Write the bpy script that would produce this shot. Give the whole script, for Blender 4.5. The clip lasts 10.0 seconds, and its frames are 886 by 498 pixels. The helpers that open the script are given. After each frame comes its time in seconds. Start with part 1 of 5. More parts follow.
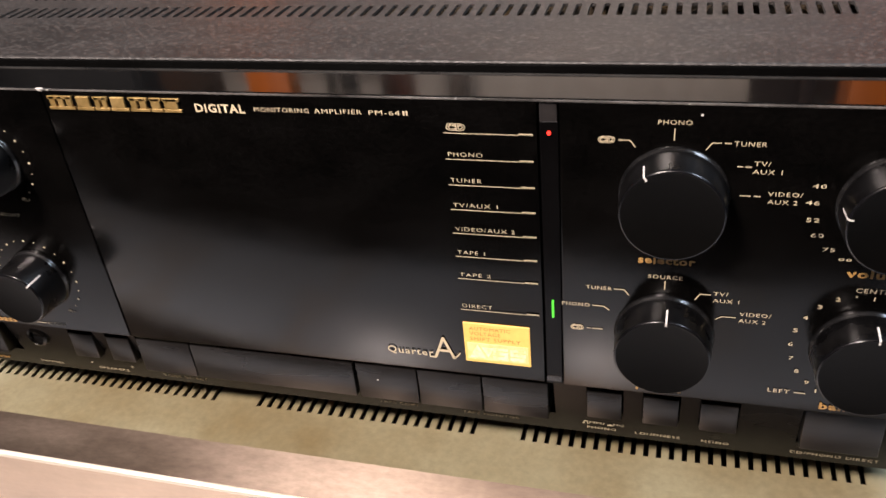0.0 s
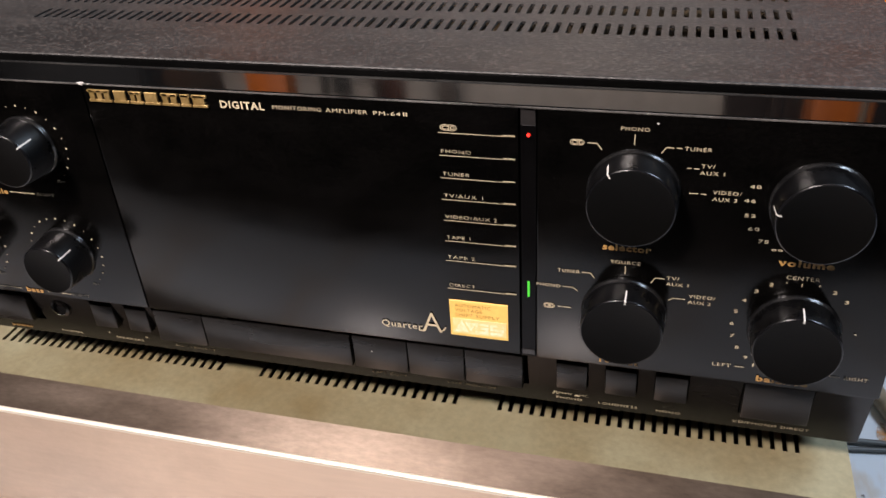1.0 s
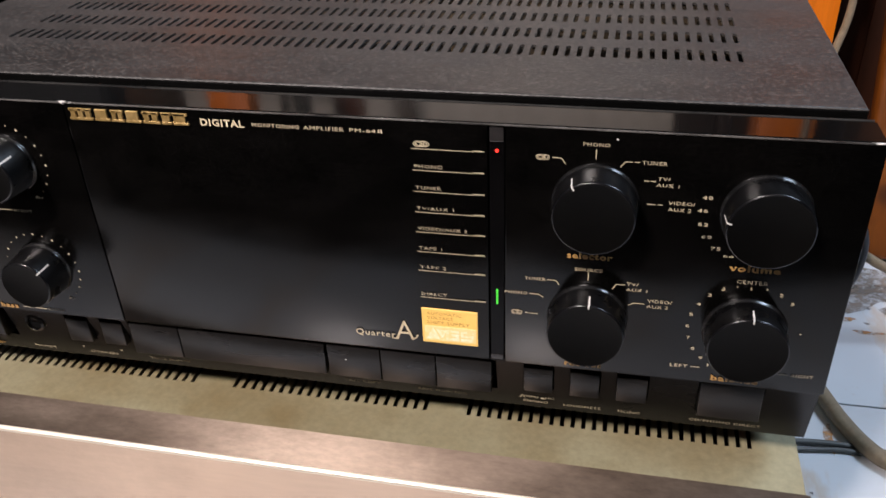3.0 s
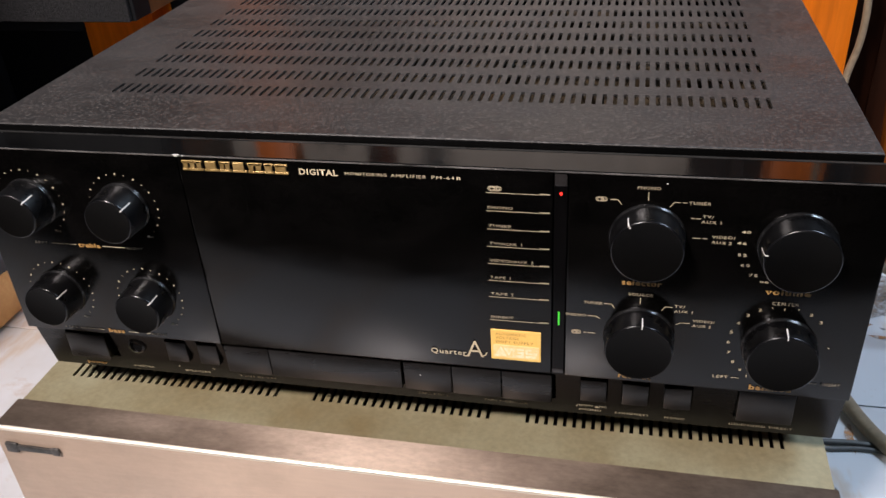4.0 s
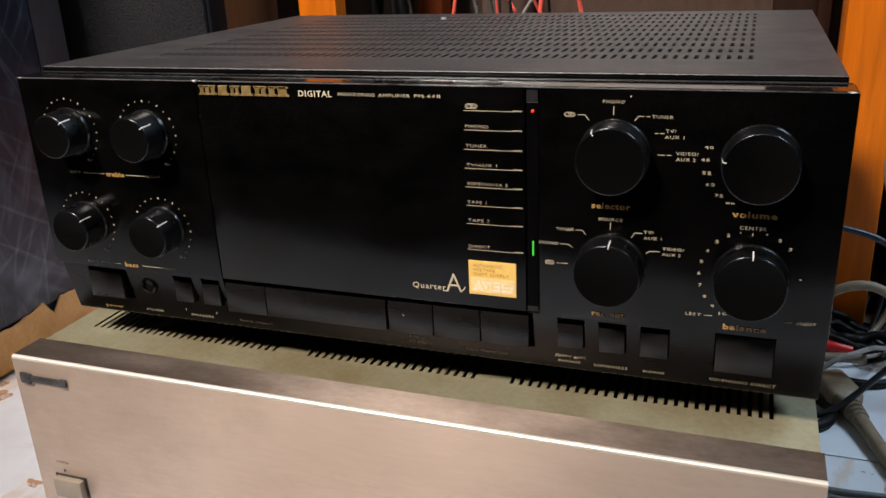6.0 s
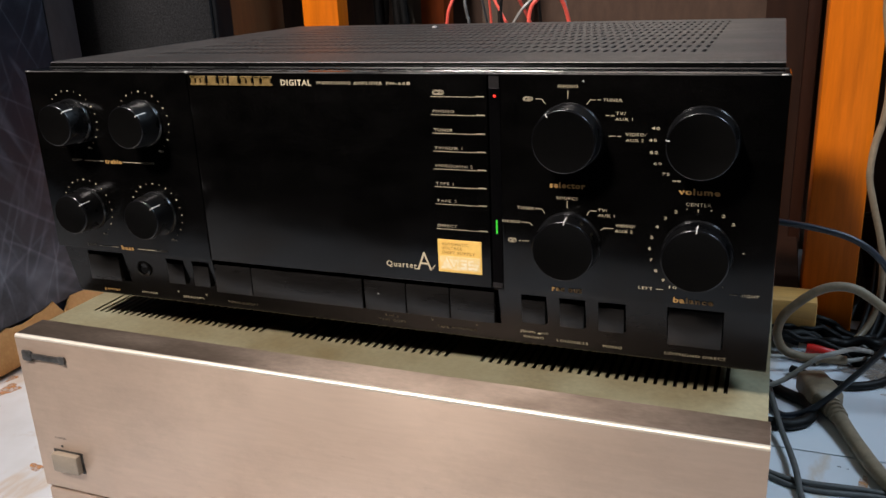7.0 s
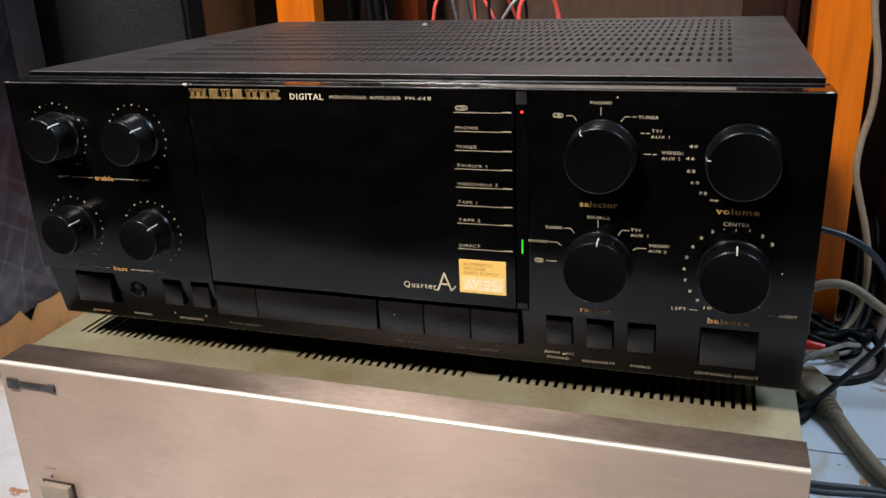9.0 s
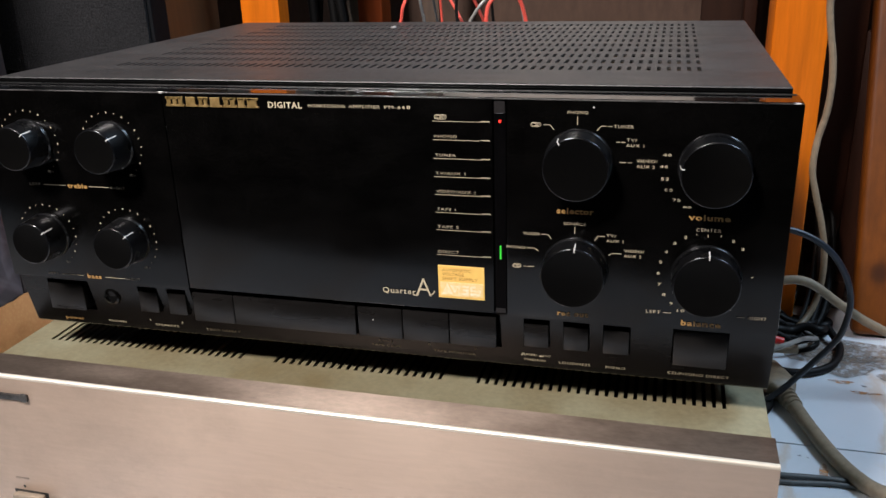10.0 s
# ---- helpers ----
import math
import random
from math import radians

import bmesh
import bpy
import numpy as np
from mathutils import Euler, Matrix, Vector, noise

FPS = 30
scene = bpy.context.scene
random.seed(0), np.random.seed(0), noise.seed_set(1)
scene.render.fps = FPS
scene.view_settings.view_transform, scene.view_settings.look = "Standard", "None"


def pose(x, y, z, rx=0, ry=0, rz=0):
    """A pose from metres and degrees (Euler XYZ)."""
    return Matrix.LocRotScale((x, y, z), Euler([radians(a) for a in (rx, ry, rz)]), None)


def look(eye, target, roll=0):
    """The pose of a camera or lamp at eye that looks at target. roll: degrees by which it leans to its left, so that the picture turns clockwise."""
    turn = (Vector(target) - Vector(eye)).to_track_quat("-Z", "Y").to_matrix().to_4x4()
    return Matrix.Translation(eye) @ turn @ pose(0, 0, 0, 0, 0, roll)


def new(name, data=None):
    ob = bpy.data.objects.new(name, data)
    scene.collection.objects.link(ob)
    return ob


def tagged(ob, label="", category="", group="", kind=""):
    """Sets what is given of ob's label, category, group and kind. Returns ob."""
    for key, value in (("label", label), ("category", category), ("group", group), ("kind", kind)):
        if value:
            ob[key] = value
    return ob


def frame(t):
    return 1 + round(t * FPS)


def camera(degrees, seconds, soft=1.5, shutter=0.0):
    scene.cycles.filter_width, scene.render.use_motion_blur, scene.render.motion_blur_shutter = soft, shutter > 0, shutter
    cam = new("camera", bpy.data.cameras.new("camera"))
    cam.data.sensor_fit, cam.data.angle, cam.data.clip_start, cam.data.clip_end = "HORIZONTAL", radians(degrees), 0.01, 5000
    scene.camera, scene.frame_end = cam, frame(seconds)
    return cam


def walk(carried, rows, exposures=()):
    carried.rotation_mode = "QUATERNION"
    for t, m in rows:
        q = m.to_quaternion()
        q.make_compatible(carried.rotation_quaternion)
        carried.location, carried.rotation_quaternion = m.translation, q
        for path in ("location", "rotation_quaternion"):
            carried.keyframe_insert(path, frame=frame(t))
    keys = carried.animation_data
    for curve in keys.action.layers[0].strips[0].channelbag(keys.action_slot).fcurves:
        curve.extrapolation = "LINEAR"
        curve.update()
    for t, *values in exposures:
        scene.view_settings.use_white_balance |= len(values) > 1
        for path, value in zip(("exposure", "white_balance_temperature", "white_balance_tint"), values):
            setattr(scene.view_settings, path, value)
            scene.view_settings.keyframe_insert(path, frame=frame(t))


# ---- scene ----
cam = camera(55.457, 10.0, shutter=0.25)
PATH = [
    (0, (0.11672, -0.22142, 0.41273), (-0.12143, 0.49651, -0.07497), -6.136),
    (0.5, (0.12160, -0.24992, 0.43174), (-0.11553, 0.47372, -0.04796), -4.682),
    (1, (0.12479, -0.25735, 0.42935), (-0.09558, 0.46630, -0.05826), -3.840),
    (1.5, (0.12123, -0.26455, 0.42732), (-0.06942, 0.46202, -0.06841), -2.488),
    (2, (0.12618, -0.26927, 0.42886), (-0.05251, 0.46184, -0.06465), -1.872),
    (2.5, (0.12480, -0.27151, 0.43170), (-0.04707, 0.46575, -0.05504), -1.725),
    (3, (0.12215, -0.27326, 0.43609), (-0.05315, 0.47106, -0.03852), -2.438),
    (3.2, (0.11815, -0.27561, 0.44144), (-0.06524, 0.47209, -0.02473), -3.032),
    (4.3, (0.10297, -0.32693, 0.47962), (-0.07861, 0.41784, 0.00809), -4.068),
    (4.5, (0.10760, -0.33543, 0.48168), (-0.07207, 0.41332, 0.01574), -4.127),
    (5, (0.11926, -0.34845, 0.48072), (-0.08643, 0.41323, 0.04768), -4.069),
    (5.5, (0.14276, -0.35016, 0.41762), (-0.11265, 0.43839, 0.06697), -2.795),
    (5.7, (0.15312, -0.35277, 0.39691), (-0.12032, 0.43710, 0.06326), -2.632),
    (6.8, (0.19798, -0.37223, 0.36766), (-0.12136, 0.41783, 0.07814), -2.580),
    (7, (0.20175, -0.37792, 0.36396), (-0.11561, 0.41403, 0.07745), -2.491),
    (7.5, (0.20379, -0.37748, 0.35729), (-0.11430, 0.41284, 0.06710), -2.709),
    (8, (0.19466, -0.37206, 0.35803), (-0.12096, 0.41776, 0.06379), -2.588),
    (8.5, (0.17687, -0.36562, 0.36493), (-0.12229, 0.42855, 0.06528), -2.509),
    (9, (0.16139, -0.36741, 0.37891), (-0.10453, 0.43471, 0.06924), -2.380),
    (9.5, (0.15434, -0.37103, 0.38680), (-0.08672, 0.43711, 0.07249), -2.203),
    (10, (0.15266, -0.37331, 0.38748), (-0.06957, 0.43860, 0.06903), -1.869),
]
walk(cam, [(t, look(eye, target, roll)) for t, eye, target, roll in PATH], [(0.0, 0.28, 7000, 18), (0.5, 0.04, 6850, 16), (2.5, -0.05, 6550, 15), (4.5, -0.17, 6420, 14), (5.0, -0.15, 6250, 11), (5.5, -0.22, 6500, 11), (7.0, -0.29, 6450, 10), (8.0, -0.27, 6400, 10), (10.0, -0.18, 6200, 10)])

# world, lamps
world = bpy.data.worlds.new("world")
scene.world = world
world.use_nodes = True
world.node_tree.nodes["Background"].inputs[0].default_value = (0.9, 0.95, 1.0, 1)
world.node_tree.nodes["Background"].inputs[1].default_value = 0.02


def area_lamp(name, eye, target, sx, sy, watts, colour, spread=180):
    data = bpy.data.lights.new(name, "AREA")
    data.shape, data.size, data.size_y, data.energy, data.color, data.spread = "RECTANGLE", sx, sy, watts, colour, radians(spread)
    ob = new(name, data)
    ob.matrix_world = look(eye, target)
    return ob


LAMP = (-0.56, -1.2, 1.82)
WINDOW = (1.48, 0.30, 1.98)
area_lamp("ceiling_lamp_light", LAMP, (-0.04, 0.34, 0.15), 0.34, 0.26, 10.3, (1.0, 0.915, 0.865), 56)
area_lamp("window_light", WINDOW, (0.28, 0.16, 0.0), 0.9, 0.7, 9.4, (0.62, 0.81, 1.0), 75)


# ---------- materials ----------
def nodes_of(name):
    m = bpy.data.materials.new(name)
    m.use_nodes = True
    nt = m.node_tree
    return m, nt, nt.nodes["Principled BSDF"]


def link(nt, a, b):
    nt.links.new(a, b)


def noise_node(nt, scale, stretch=(1, 1, 1), detail=4.0, rough=0.55, random_offset=False):
    tc = nt.nodes.new("ShaderNodeTexCoord")
    mp = nt.nodes.new("ShaderNodeMapping")
    mp.inputs["Scale"].default_value = stretch
    link(nt, tc.outputs["Object"], mp.inputs["Vector"])
    if random_offset:
        info = nt.nodes.new("ShaderNodeObjectInfo")
        mul = nt.nodes.new("ShaderNodeMath")
        mul.operation = "MULTIPLY"
        mul.inputs[1].default_value = 17.0
        link(nt, info.outputs["Random"], mul.inputs[0])
        comb = nt.nodes.new("ShaderNodeCombineXYZ")
        link(nt, mul.outputs[0], comb.inputs[0])
        link(nt, mul.outputs[0], comb.inputs[1])
        link(nt, comb.outputs[0], mp.inputs["Location"])
    n = nt.nodes.new("ShaderNodeTexNoise")
    n.inputs["Scale"].default_value = scale
    n.inputs["Detail"].default_value = detail
    n.inputs["Roughness"].default_value = rough
    link(nt, mp.outputs[0], n.inputs["Vector"])
    return n.outputs["Fac"]


def ramp(nt, fac, stops):
    r = nt.nodes.new("ShaderNodeValToRGB")
    while len(r.color_ramp.elements) < len(stops):
        r.color_ramp.elements.new(0.5)
    for e, (p, c) in zip(r.color_ramp.elements, stops):
        e.position, e.color = p, (*c, 1)
    link(nt, fac, r.inputs[0])
    return r.outputs[0]


def mixed(nt, fac, a, b, mode="MIX"):
    m = nt.nodes.new("ShaderNodeMix")
    m.data_type, m.blend_type = "RGBA", mode
    for sock, v in ((m.inputs[0], fac), (m.inputs[6], a), (m.inputs[7], b)):
        if isinstance(v, (int, float)):
            sock.default_value = v
        elif isinstance(v, tuple):
            sock.default_value = (*v, 1)
        else:
            link(nt, v, sock)
    return m.outputs[2]


def bump(nt, bsdf, height, strength, distance):
    b = nt.nodes.new("ShaderNodeBump")
    b.inputs["Strength"].default_value, b.inputs["Distance"].default_value = strength, distance
    link(nt, height, b.inputs["Height"])
    link(nt, b.outputs[0], bsdf.inputs["Normal"])


def brush_along_x(nt, bsdf, amount):
    """Fine brushing along x, which spreads highlights across it."""
    across = nt.nodes.new("ShaderNodeCombineXYZ")
    across.inputs[1].default_value = across.inputs[2].default_value = 1.0
    link(nt, across.outputs[0], bsdf.inputs["Tangent"])
    bsdf.inputs["Anisotropic"].default_value = amount


def surface(name, dark, light, rough=(0.4, 0.6), metal=0.0, coarse=8, fine=150, stretch=(1, 1, 1), relief=0.2, depth=0.0005,
            specular=0.5, vary=False, grain=0.25, brushed=0.0):
    """Two colours mixed by a coarse and a fine noise, roughness following the coarse one, fine relief."""
    m, nt, b = nodes_of(name)
    n1, n2 = noise_node(nt, coarse, stretch, random_offset=vary), noise_node(nt, fine, stretch, 6.0, 0.65)
    c1 = ramp(nt, n1, [(0.3, dark), (0.7, light)])
    c2 = ramp(nt, n2, [(0.25, (1 - grain,) * 3), (0.75, (1 + grain,) * 3)])
    link(nt, mixed(nt, 1.0, c1, c2, "MULTIPLY"), b.inputs["Base Color"])
    mr = nt.nodes.new("ShaderNodeMapRange")
    mr.inputs["From Min"].default_value, mr.inputs["From Max"].default_value = 0.3, 0.7
    mr.inputs["To Min"].default_value, mr.inputs["To Max"].default_value = rough
    link(nt, n1, mr.inputs["Value"])
    link(nt, mr.outputs[0], b.inputs["Roughness"])
    b.inputs["Metallic"].default_value = metal
    b.inputs["Specular IOR Level"].default_value = specular
    if brushed:
        brush_along_x(nt, b, brushed)
    if relief:
        bump(nt, b, n2, relief, depth)
    return m


def plain(name, colour, rough=0.5, metal=0.0, glow=0.0):
    m, nt, b = nodes_of(name)
    n = noise_node(nt, 900, (1, 1, 1), 3.0)
    lo, hi = tuple(c * 0.82 for c in colour), tuple(min(1, c * 1.15) for c in colour)
    link(nt, ramp(nt, n, [(0.3, lo), (0.7, hi)]), b.inputs["Base Color"])
    b.inputs["Roughness"].default_value, b.inputs["Metallic"].default_value = rough, metal
    if glow:
        b.inputs["Emission Color"].default_value = (*colour, 1)
        b.inputs["Emission Strength"].default_value = glow
    return m


def blotch(name, colour):
    """A thin stain that lets the tile show through in patches."""
    m, nt, b = nodes_of(name)
    b.inputs["Base Color"].default_value = (*colour, 1)
    b.inputs["Roughness"].default_value = 0.5
    link(nt, ramp(nt, noise_node(nt, 150, (1, 1, 1), 6.0, 0.75), [(0.36, (0.1, 0.1, 0.1)), (0.60, (0.8, 0.8, 0.8))]), b.inputs["Alpha"])
    return m


def worn_print(name, colour, base, amount):
    """Screen-printed ink, rubbed off in spots."""
    m, nt, b = nodes_of(name)
    n = noise_node(nt, 650, (1, 1, 1), 2.0)
    link(nt, ramp(nt, n, [(amount, base), (amount + 0.05, colour)]), b.inputs["Base Color"])
    b.inputs["Roughness"].default_value = 0.6
    return m


FACE = surface("black_anodised_face", (0.0007, 0.00065, 0.0006), (0.0020, 0.0018, 0.0017), (0.13, 0.21), 0.0, 60, 900, (0.6, 1, 1), 0.05, 0.0002, specular=0.26, grain=0.6)
GLOSS = surface("glossy_black_lacquer", (0.002, 0.002, 0.002), (0.004, 0.004, 0.004), (0.06, 0.13), 0.0, 30, 700, (0.3, 1, 1), 0.01, 0.0001, specular=0.6)
LOWER = surface("black_satin_plastic", (0.0010, 0.0009, 0.0008), (0.0020, 0.0017, 0.0015), (0.20, 0.30), 0.0, 30, 600, (0.3, 1, 1), 0.05, 0.0002, specular=0.28)
BUTTON = surface("dark_grey_button", (0.0050, 0.0044, 0.0040), (0.0098, 0.0087, 0.0079), (0.24, 0.36), 0.0, 60, 700, (0.2, 1, 1), 0.2, 0.0003, specular=0.42, grain=0.4)
# Near-black for recesses and case insides: their shade is put into the colour.
PIT = surface("recess_shade_black", (0.0010, 0.0010, 0.0010), (0.002, 0.002, 0.002), (0.7, 0.9), relief=0, specular=0.1)
KNOB = surface("black_knob", (0.0012, 0.0012, 0.0014), (0.0032, 0.0032, 0.0036), (0.22, 0.38), 0.0, 90, 700, (1, 1, 1), 0.12, 0.0003, specular=0.65, grain=0.6)
KNOB_FACE = surface("dark_knob_cap", (0.0012, 0.0011, 0.0010), (0.0022, 0.002, 0.0018), (0.35, 0.45), 0.0, 40, 900, (0.5, 1, 1), 0.08, 0.0002, specular=0.1)
RIM = surface("polished_black_rim", (0.002, 0.002, 0.0024), (0.005, 0.005, 0.006), (0.18, 0.27), 0.0, 120, 600, relief=0, specular=0.42)
TIP = surface("nickel_tip", (0.5, 0.5, 0.5), (0.6, 0.6, 0.58), (0.25, 0.35), 1.0, 60, 600, relief=0)
WORN_EDGE = surface("rubbed_black_edge", (0.006, 0.006, 0.006), (0.16, 0.15, 0.14), (0.3, 0.4), 0.3, 46, 700, (1, 1, 1), 0, grain=0.5)
SKIRT = surface("satin_black_skirt", (0.003, 0.003, 0.0034), (0.009, 0.009, 0.0095), (0.18, 0.28), 0.0, 90, 700, (1, 1, 1), 0.06, 0.0002, specular=1.0, grain=0.6)
SEAM = surface("dull_black_seam", (0.02, 0.02, 0.02), (0.05, 0.048, 0.045), (0.25, 0.35), 0.5, 40, 600, relief=0)
BARE = plain("bare_bright_metal", (0.50, 0.47, 0.44), 0.4)
SCREW = plain("grey_screw_metal", (0.25, 0.24, 0.23), 0.4)
WHITE_MARK = plain("white_paint", (0.55, 0.53, 0.50), 0.5)
INK = worn_print("cream_print", (0.50, 0.42, 0.28), (0.36, 0.29, 0.18), 0.3)
INK_WORN = worn_print("rubbed_print", (0.36, 0.31, 0.22), (0.02, 0.018, 0.014), 0.36)
GOLD = worn_print("gold_print", (0.36, 0.20, 0.06), (0.01, 0.008, 0.004), 0.28)
BRASS = surface("brass_emblem", (0.30, 0.19, 0.06), (0.50, 0.34, 0.14), (0.25, 0.4), 0.6, 160, 700, relief=0.1)
STICKER = surface("yellow_sticker", (0.80, 0.49, 0.115), (0.85, 0.54, 0.14), (0.4, 0.5), 0.0, 40, 500, relief=0, grain=0.06)
STICKER_INK = plain("brown_ink", (0.42, 0.22, 0.05), 0.5)
STICKER_WHITE = surface("rubbed_white_ink", (0.84, 0.62, 0.26), (0.90, 0.83, 0.66), (0.4, 0.5), 0.0, 380, 900, relief=0, grain=0.05)
STICKER_PALE = surface("pale_rubbed_patch", (0.82, 0.56, 0.19), (0.87, 0.68, 0.36), (0.4, 0.5), 0.0, 260, 900, relief=0, grain=0.05)
LED_RED = plain("red_lamp", (1.0, 0.03, 0.02), 0.3, 0, 2.2)
LED_GREEN = plain("green_lamp", (0.06, 0.70, 0.05), 0.3, 0, 0.3)
STRIP = surface("smoked_acrylic", (0.0012, 0.0011, 0.0012), (0.003, 0.0028, 0.003), (0.14, 0.22), 0.0, 40, 300, (1, 1, 0.3), 0.02, specular=0.14)
STRIP_END = surface("clear_grey_acrylic", (0.012, 0.011, 0.011), (0.024, 0.022, 0.022), (0.15, 0.25), 0.0, 60, 300, relief=0.02)
INSIDE = surface("dusty_circuit_board", (0.01, 0.008, 0.006), (0.10, 0.065, 0.03), (0.7, 0.9), 0.0, 70, 300, relief=0.3)
# Top lip: mottled, and darker than the champagne front.
SILVER_TOP = surface("dark_aluminium_lip", (0.15, 0.112, 0.086), (0.30, 0.236, 0.19), (0.45, 0.54), 0.85, 30, 420, (0.45, 1, 1), 0.06, 0.0002, grain=0.2, brushed=0.9)
SILVER_BUTTON = surface("dull_champagne_plastic", (0.23, 0.185, 0.135), (0.30, 0.245, 0.185), (0.4, 0.5), 0.1, 40, 500, relief=0.05, grain=0.1)
# Paler than the front panel: the lamp's highlight is put into the colour.
EDGE_GLINT = surface("aluminium_edge_glint", (0.72, 0.62, 0.48), (0.90, 0.83, 0.72), (0.34, 0.44), 0.6, 24, 400, (0.25, 1, 1), 0, grain=0.05)
OLIVE = surface("aged_olive_steel", (0.17, 0.13, 0.065), (0.265, 0.248, 0.16), (0.42, 0.6), 0.1, 18, 320, relief=0.12, grain=0.16)
BADGE = surface("blackened_badge", (0.02, 0.019, 0.018), (0.10, 0.095, 0.09), (0.3, 0.5), 0.5, 160, 500, relief=0.4, depth=0.001)
RUBBER = surface("black_rubber", (0.012, 0.012, 0.012), (0.022, 0.022, 0.022), (0.6, 0.8))
ORANGE = surface("orange_varnished_pine", (0.52, 0.110, 0.002), (0.66, 0.165, 0.004), (0.4, 0.5), 0.0, 9, 120, (1, 1, 0.08), 0.08, specular=0.2, vary=True)
# Rear pine, much darker than ORANGE: shade behind the posts is in the colour.
RED_WOOD = surface("shaded_red_pine", (0.014, 0.0045, 0.002), (0.036, 0.0098, 0.003), (0.5, 0.65), 0.0, 9, 120, (1, 1, 0.08), 0.08, specular=0.2, vary=True)
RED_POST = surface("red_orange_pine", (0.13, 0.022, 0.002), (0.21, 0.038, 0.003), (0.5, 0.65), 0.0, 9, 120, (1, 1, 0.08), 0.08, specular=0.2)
PALE_WOOD = surface("yellow_raw_pine", (0.48, 0.26, 0.07), (0.62, 0.36, 0.12), (0.5, 0.65), 0.0, 9, 150, (0.1, 1, 1), 0.1)
DULL_STRIP = surface("dusty_grey_wood", (0.10, 0.085, 0.065), (0.16, 0.135, 0.105), (0.6, 0.75), 0.0, 9, 150, (1, 1, 0.1), 0.1)
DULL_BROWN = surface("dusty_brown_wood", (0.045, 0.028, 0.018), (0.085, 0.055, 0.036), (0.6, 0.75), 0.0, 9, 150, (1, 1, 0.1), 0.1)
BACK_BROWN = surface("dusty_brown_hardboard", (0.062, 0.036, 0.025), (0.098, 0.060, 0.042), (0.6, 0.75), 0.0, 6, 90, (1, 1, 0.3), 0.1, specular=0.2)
# Brown boards, darkened so that the shade at the back is in the colour.
BROWN_BOARD = surface("shaded_brown_board", (0.013, 0.005, 0.003), (0.030, 0.011, 0.005), (0.6, 0.75), 0.0, 6, 90, (1, 1, 0.1), 0.1, specular=0.2)
DULL_EDGE = surface("dull_maroon_edge", (0.014, 0.011, 0.012), (0.034, 0.027, 0.029), (0.5, 0.65), 0.0, 14, 140, (1, 1, 0.4), 0.1)
WALNUT = surface("brown_veneer", (0.07, 0.032, 0.012), (0.12, 0.058, 0.024), (0.4, 0.55), 0.0, 8, 140, (1, 1, 0.06), 0.08)
CLOTH = surface("charcoal_grille_cloth", (0.010, 0.0102, 0.0112), (0.024, 0.0238, 0.025), (0.8, 0.95), 0.0, 9, 520, (1, 1, 1), 1.0, 0.0015, specular=0.2, grain=0.85)
MATTE_BLACK = surface("matte_black_board", (0.003, 0.0036, 0.0045), (0.007, 0.008, 0.010), (0.65, 0.85), relief=0.1, specular=0.15)
WALL = surface("cream_wall_paint", (0.78, 0.69, 0.60), (0.84, 0.76, 0.67), (0.7, 0.85), 0.0, 2, 60, relief=0.1)
# Walls out of view: the dimness of the room is put into their colour.
DIM_WALL = surface("dim_room_brown", (0.10, 0.08, 0.06), (0.14, 0.11, 0.085), (0.7, 0.85), 0.0, 2, 60, relief=0.1)
CEILING = surface("white_ceiling_paint", (0.68, 0.66, 0.62), (0.76, 0.74, 0.7), (0.8, 0.9), 0.0, 2, 60, relief=0.05)
CABLE_BLACK = surface("black_cable", (0.0025, 0.0023, 0.0023), (0.0075, 0.0068, 0.0064), (0.5, 0.65), relief=0.05, specular=0.2)
CABLE_BLUE = surface("blue_black_cable", (0.006, 0.009, 0.016), (0.014, 0.020, 0.031), (0.3, 0.4), relief=0.05)
CABLE_BEIGE = surface("beige_cable", (0.17, 0.128, 0.082), (0.25, 0.195, 0.13), (0.45, 0.6), relief=0.1)
CABLE_GREY = surface("grey_cable", (0.055, 0.056, 0.055), (0.10, 0.10, 0.098), (0.4, 0.55), relief=0.1)
CABLE_WHITE = surface("dirty_white_cable", (0.20, 0.19, 0.175), (0.30, 0.285, 0.26), (0.4, 0.55), relief=0.1)
WIRE_RED = plain("red_wire_insulation", (0.75, 0.10, 0.07), 0.4)
PLUG_RED = plain("red_plug_plastic", (0.62, 0.02, 0.015), 0.35)
RUST = blotch("rust_stain", (0.50, 0.22, 0.06))
BROWN_PATCH = blotch("brown_floor_patch", (0.24, 0.185, 0.145))
GRIT = blotch("dark_grit", (0.06, 0.05, 0.045))
# Added out of view, dark so that the black faceplate reflects little.
CARPET = surface("dark_brown_carpet", (0.020, 0.015, 0.012), (0.038, 0.028, 0.022), (0.85, 0.95), 0.0, 12, 400, relief=0.6, depth=0.002, specular=0.1)
GROUT = surface("grey_grout", (0.22, 0.20, 0.18), (0.30, 0.28, 0.25), (0.8, 0.9), 0.0, 30, 300)


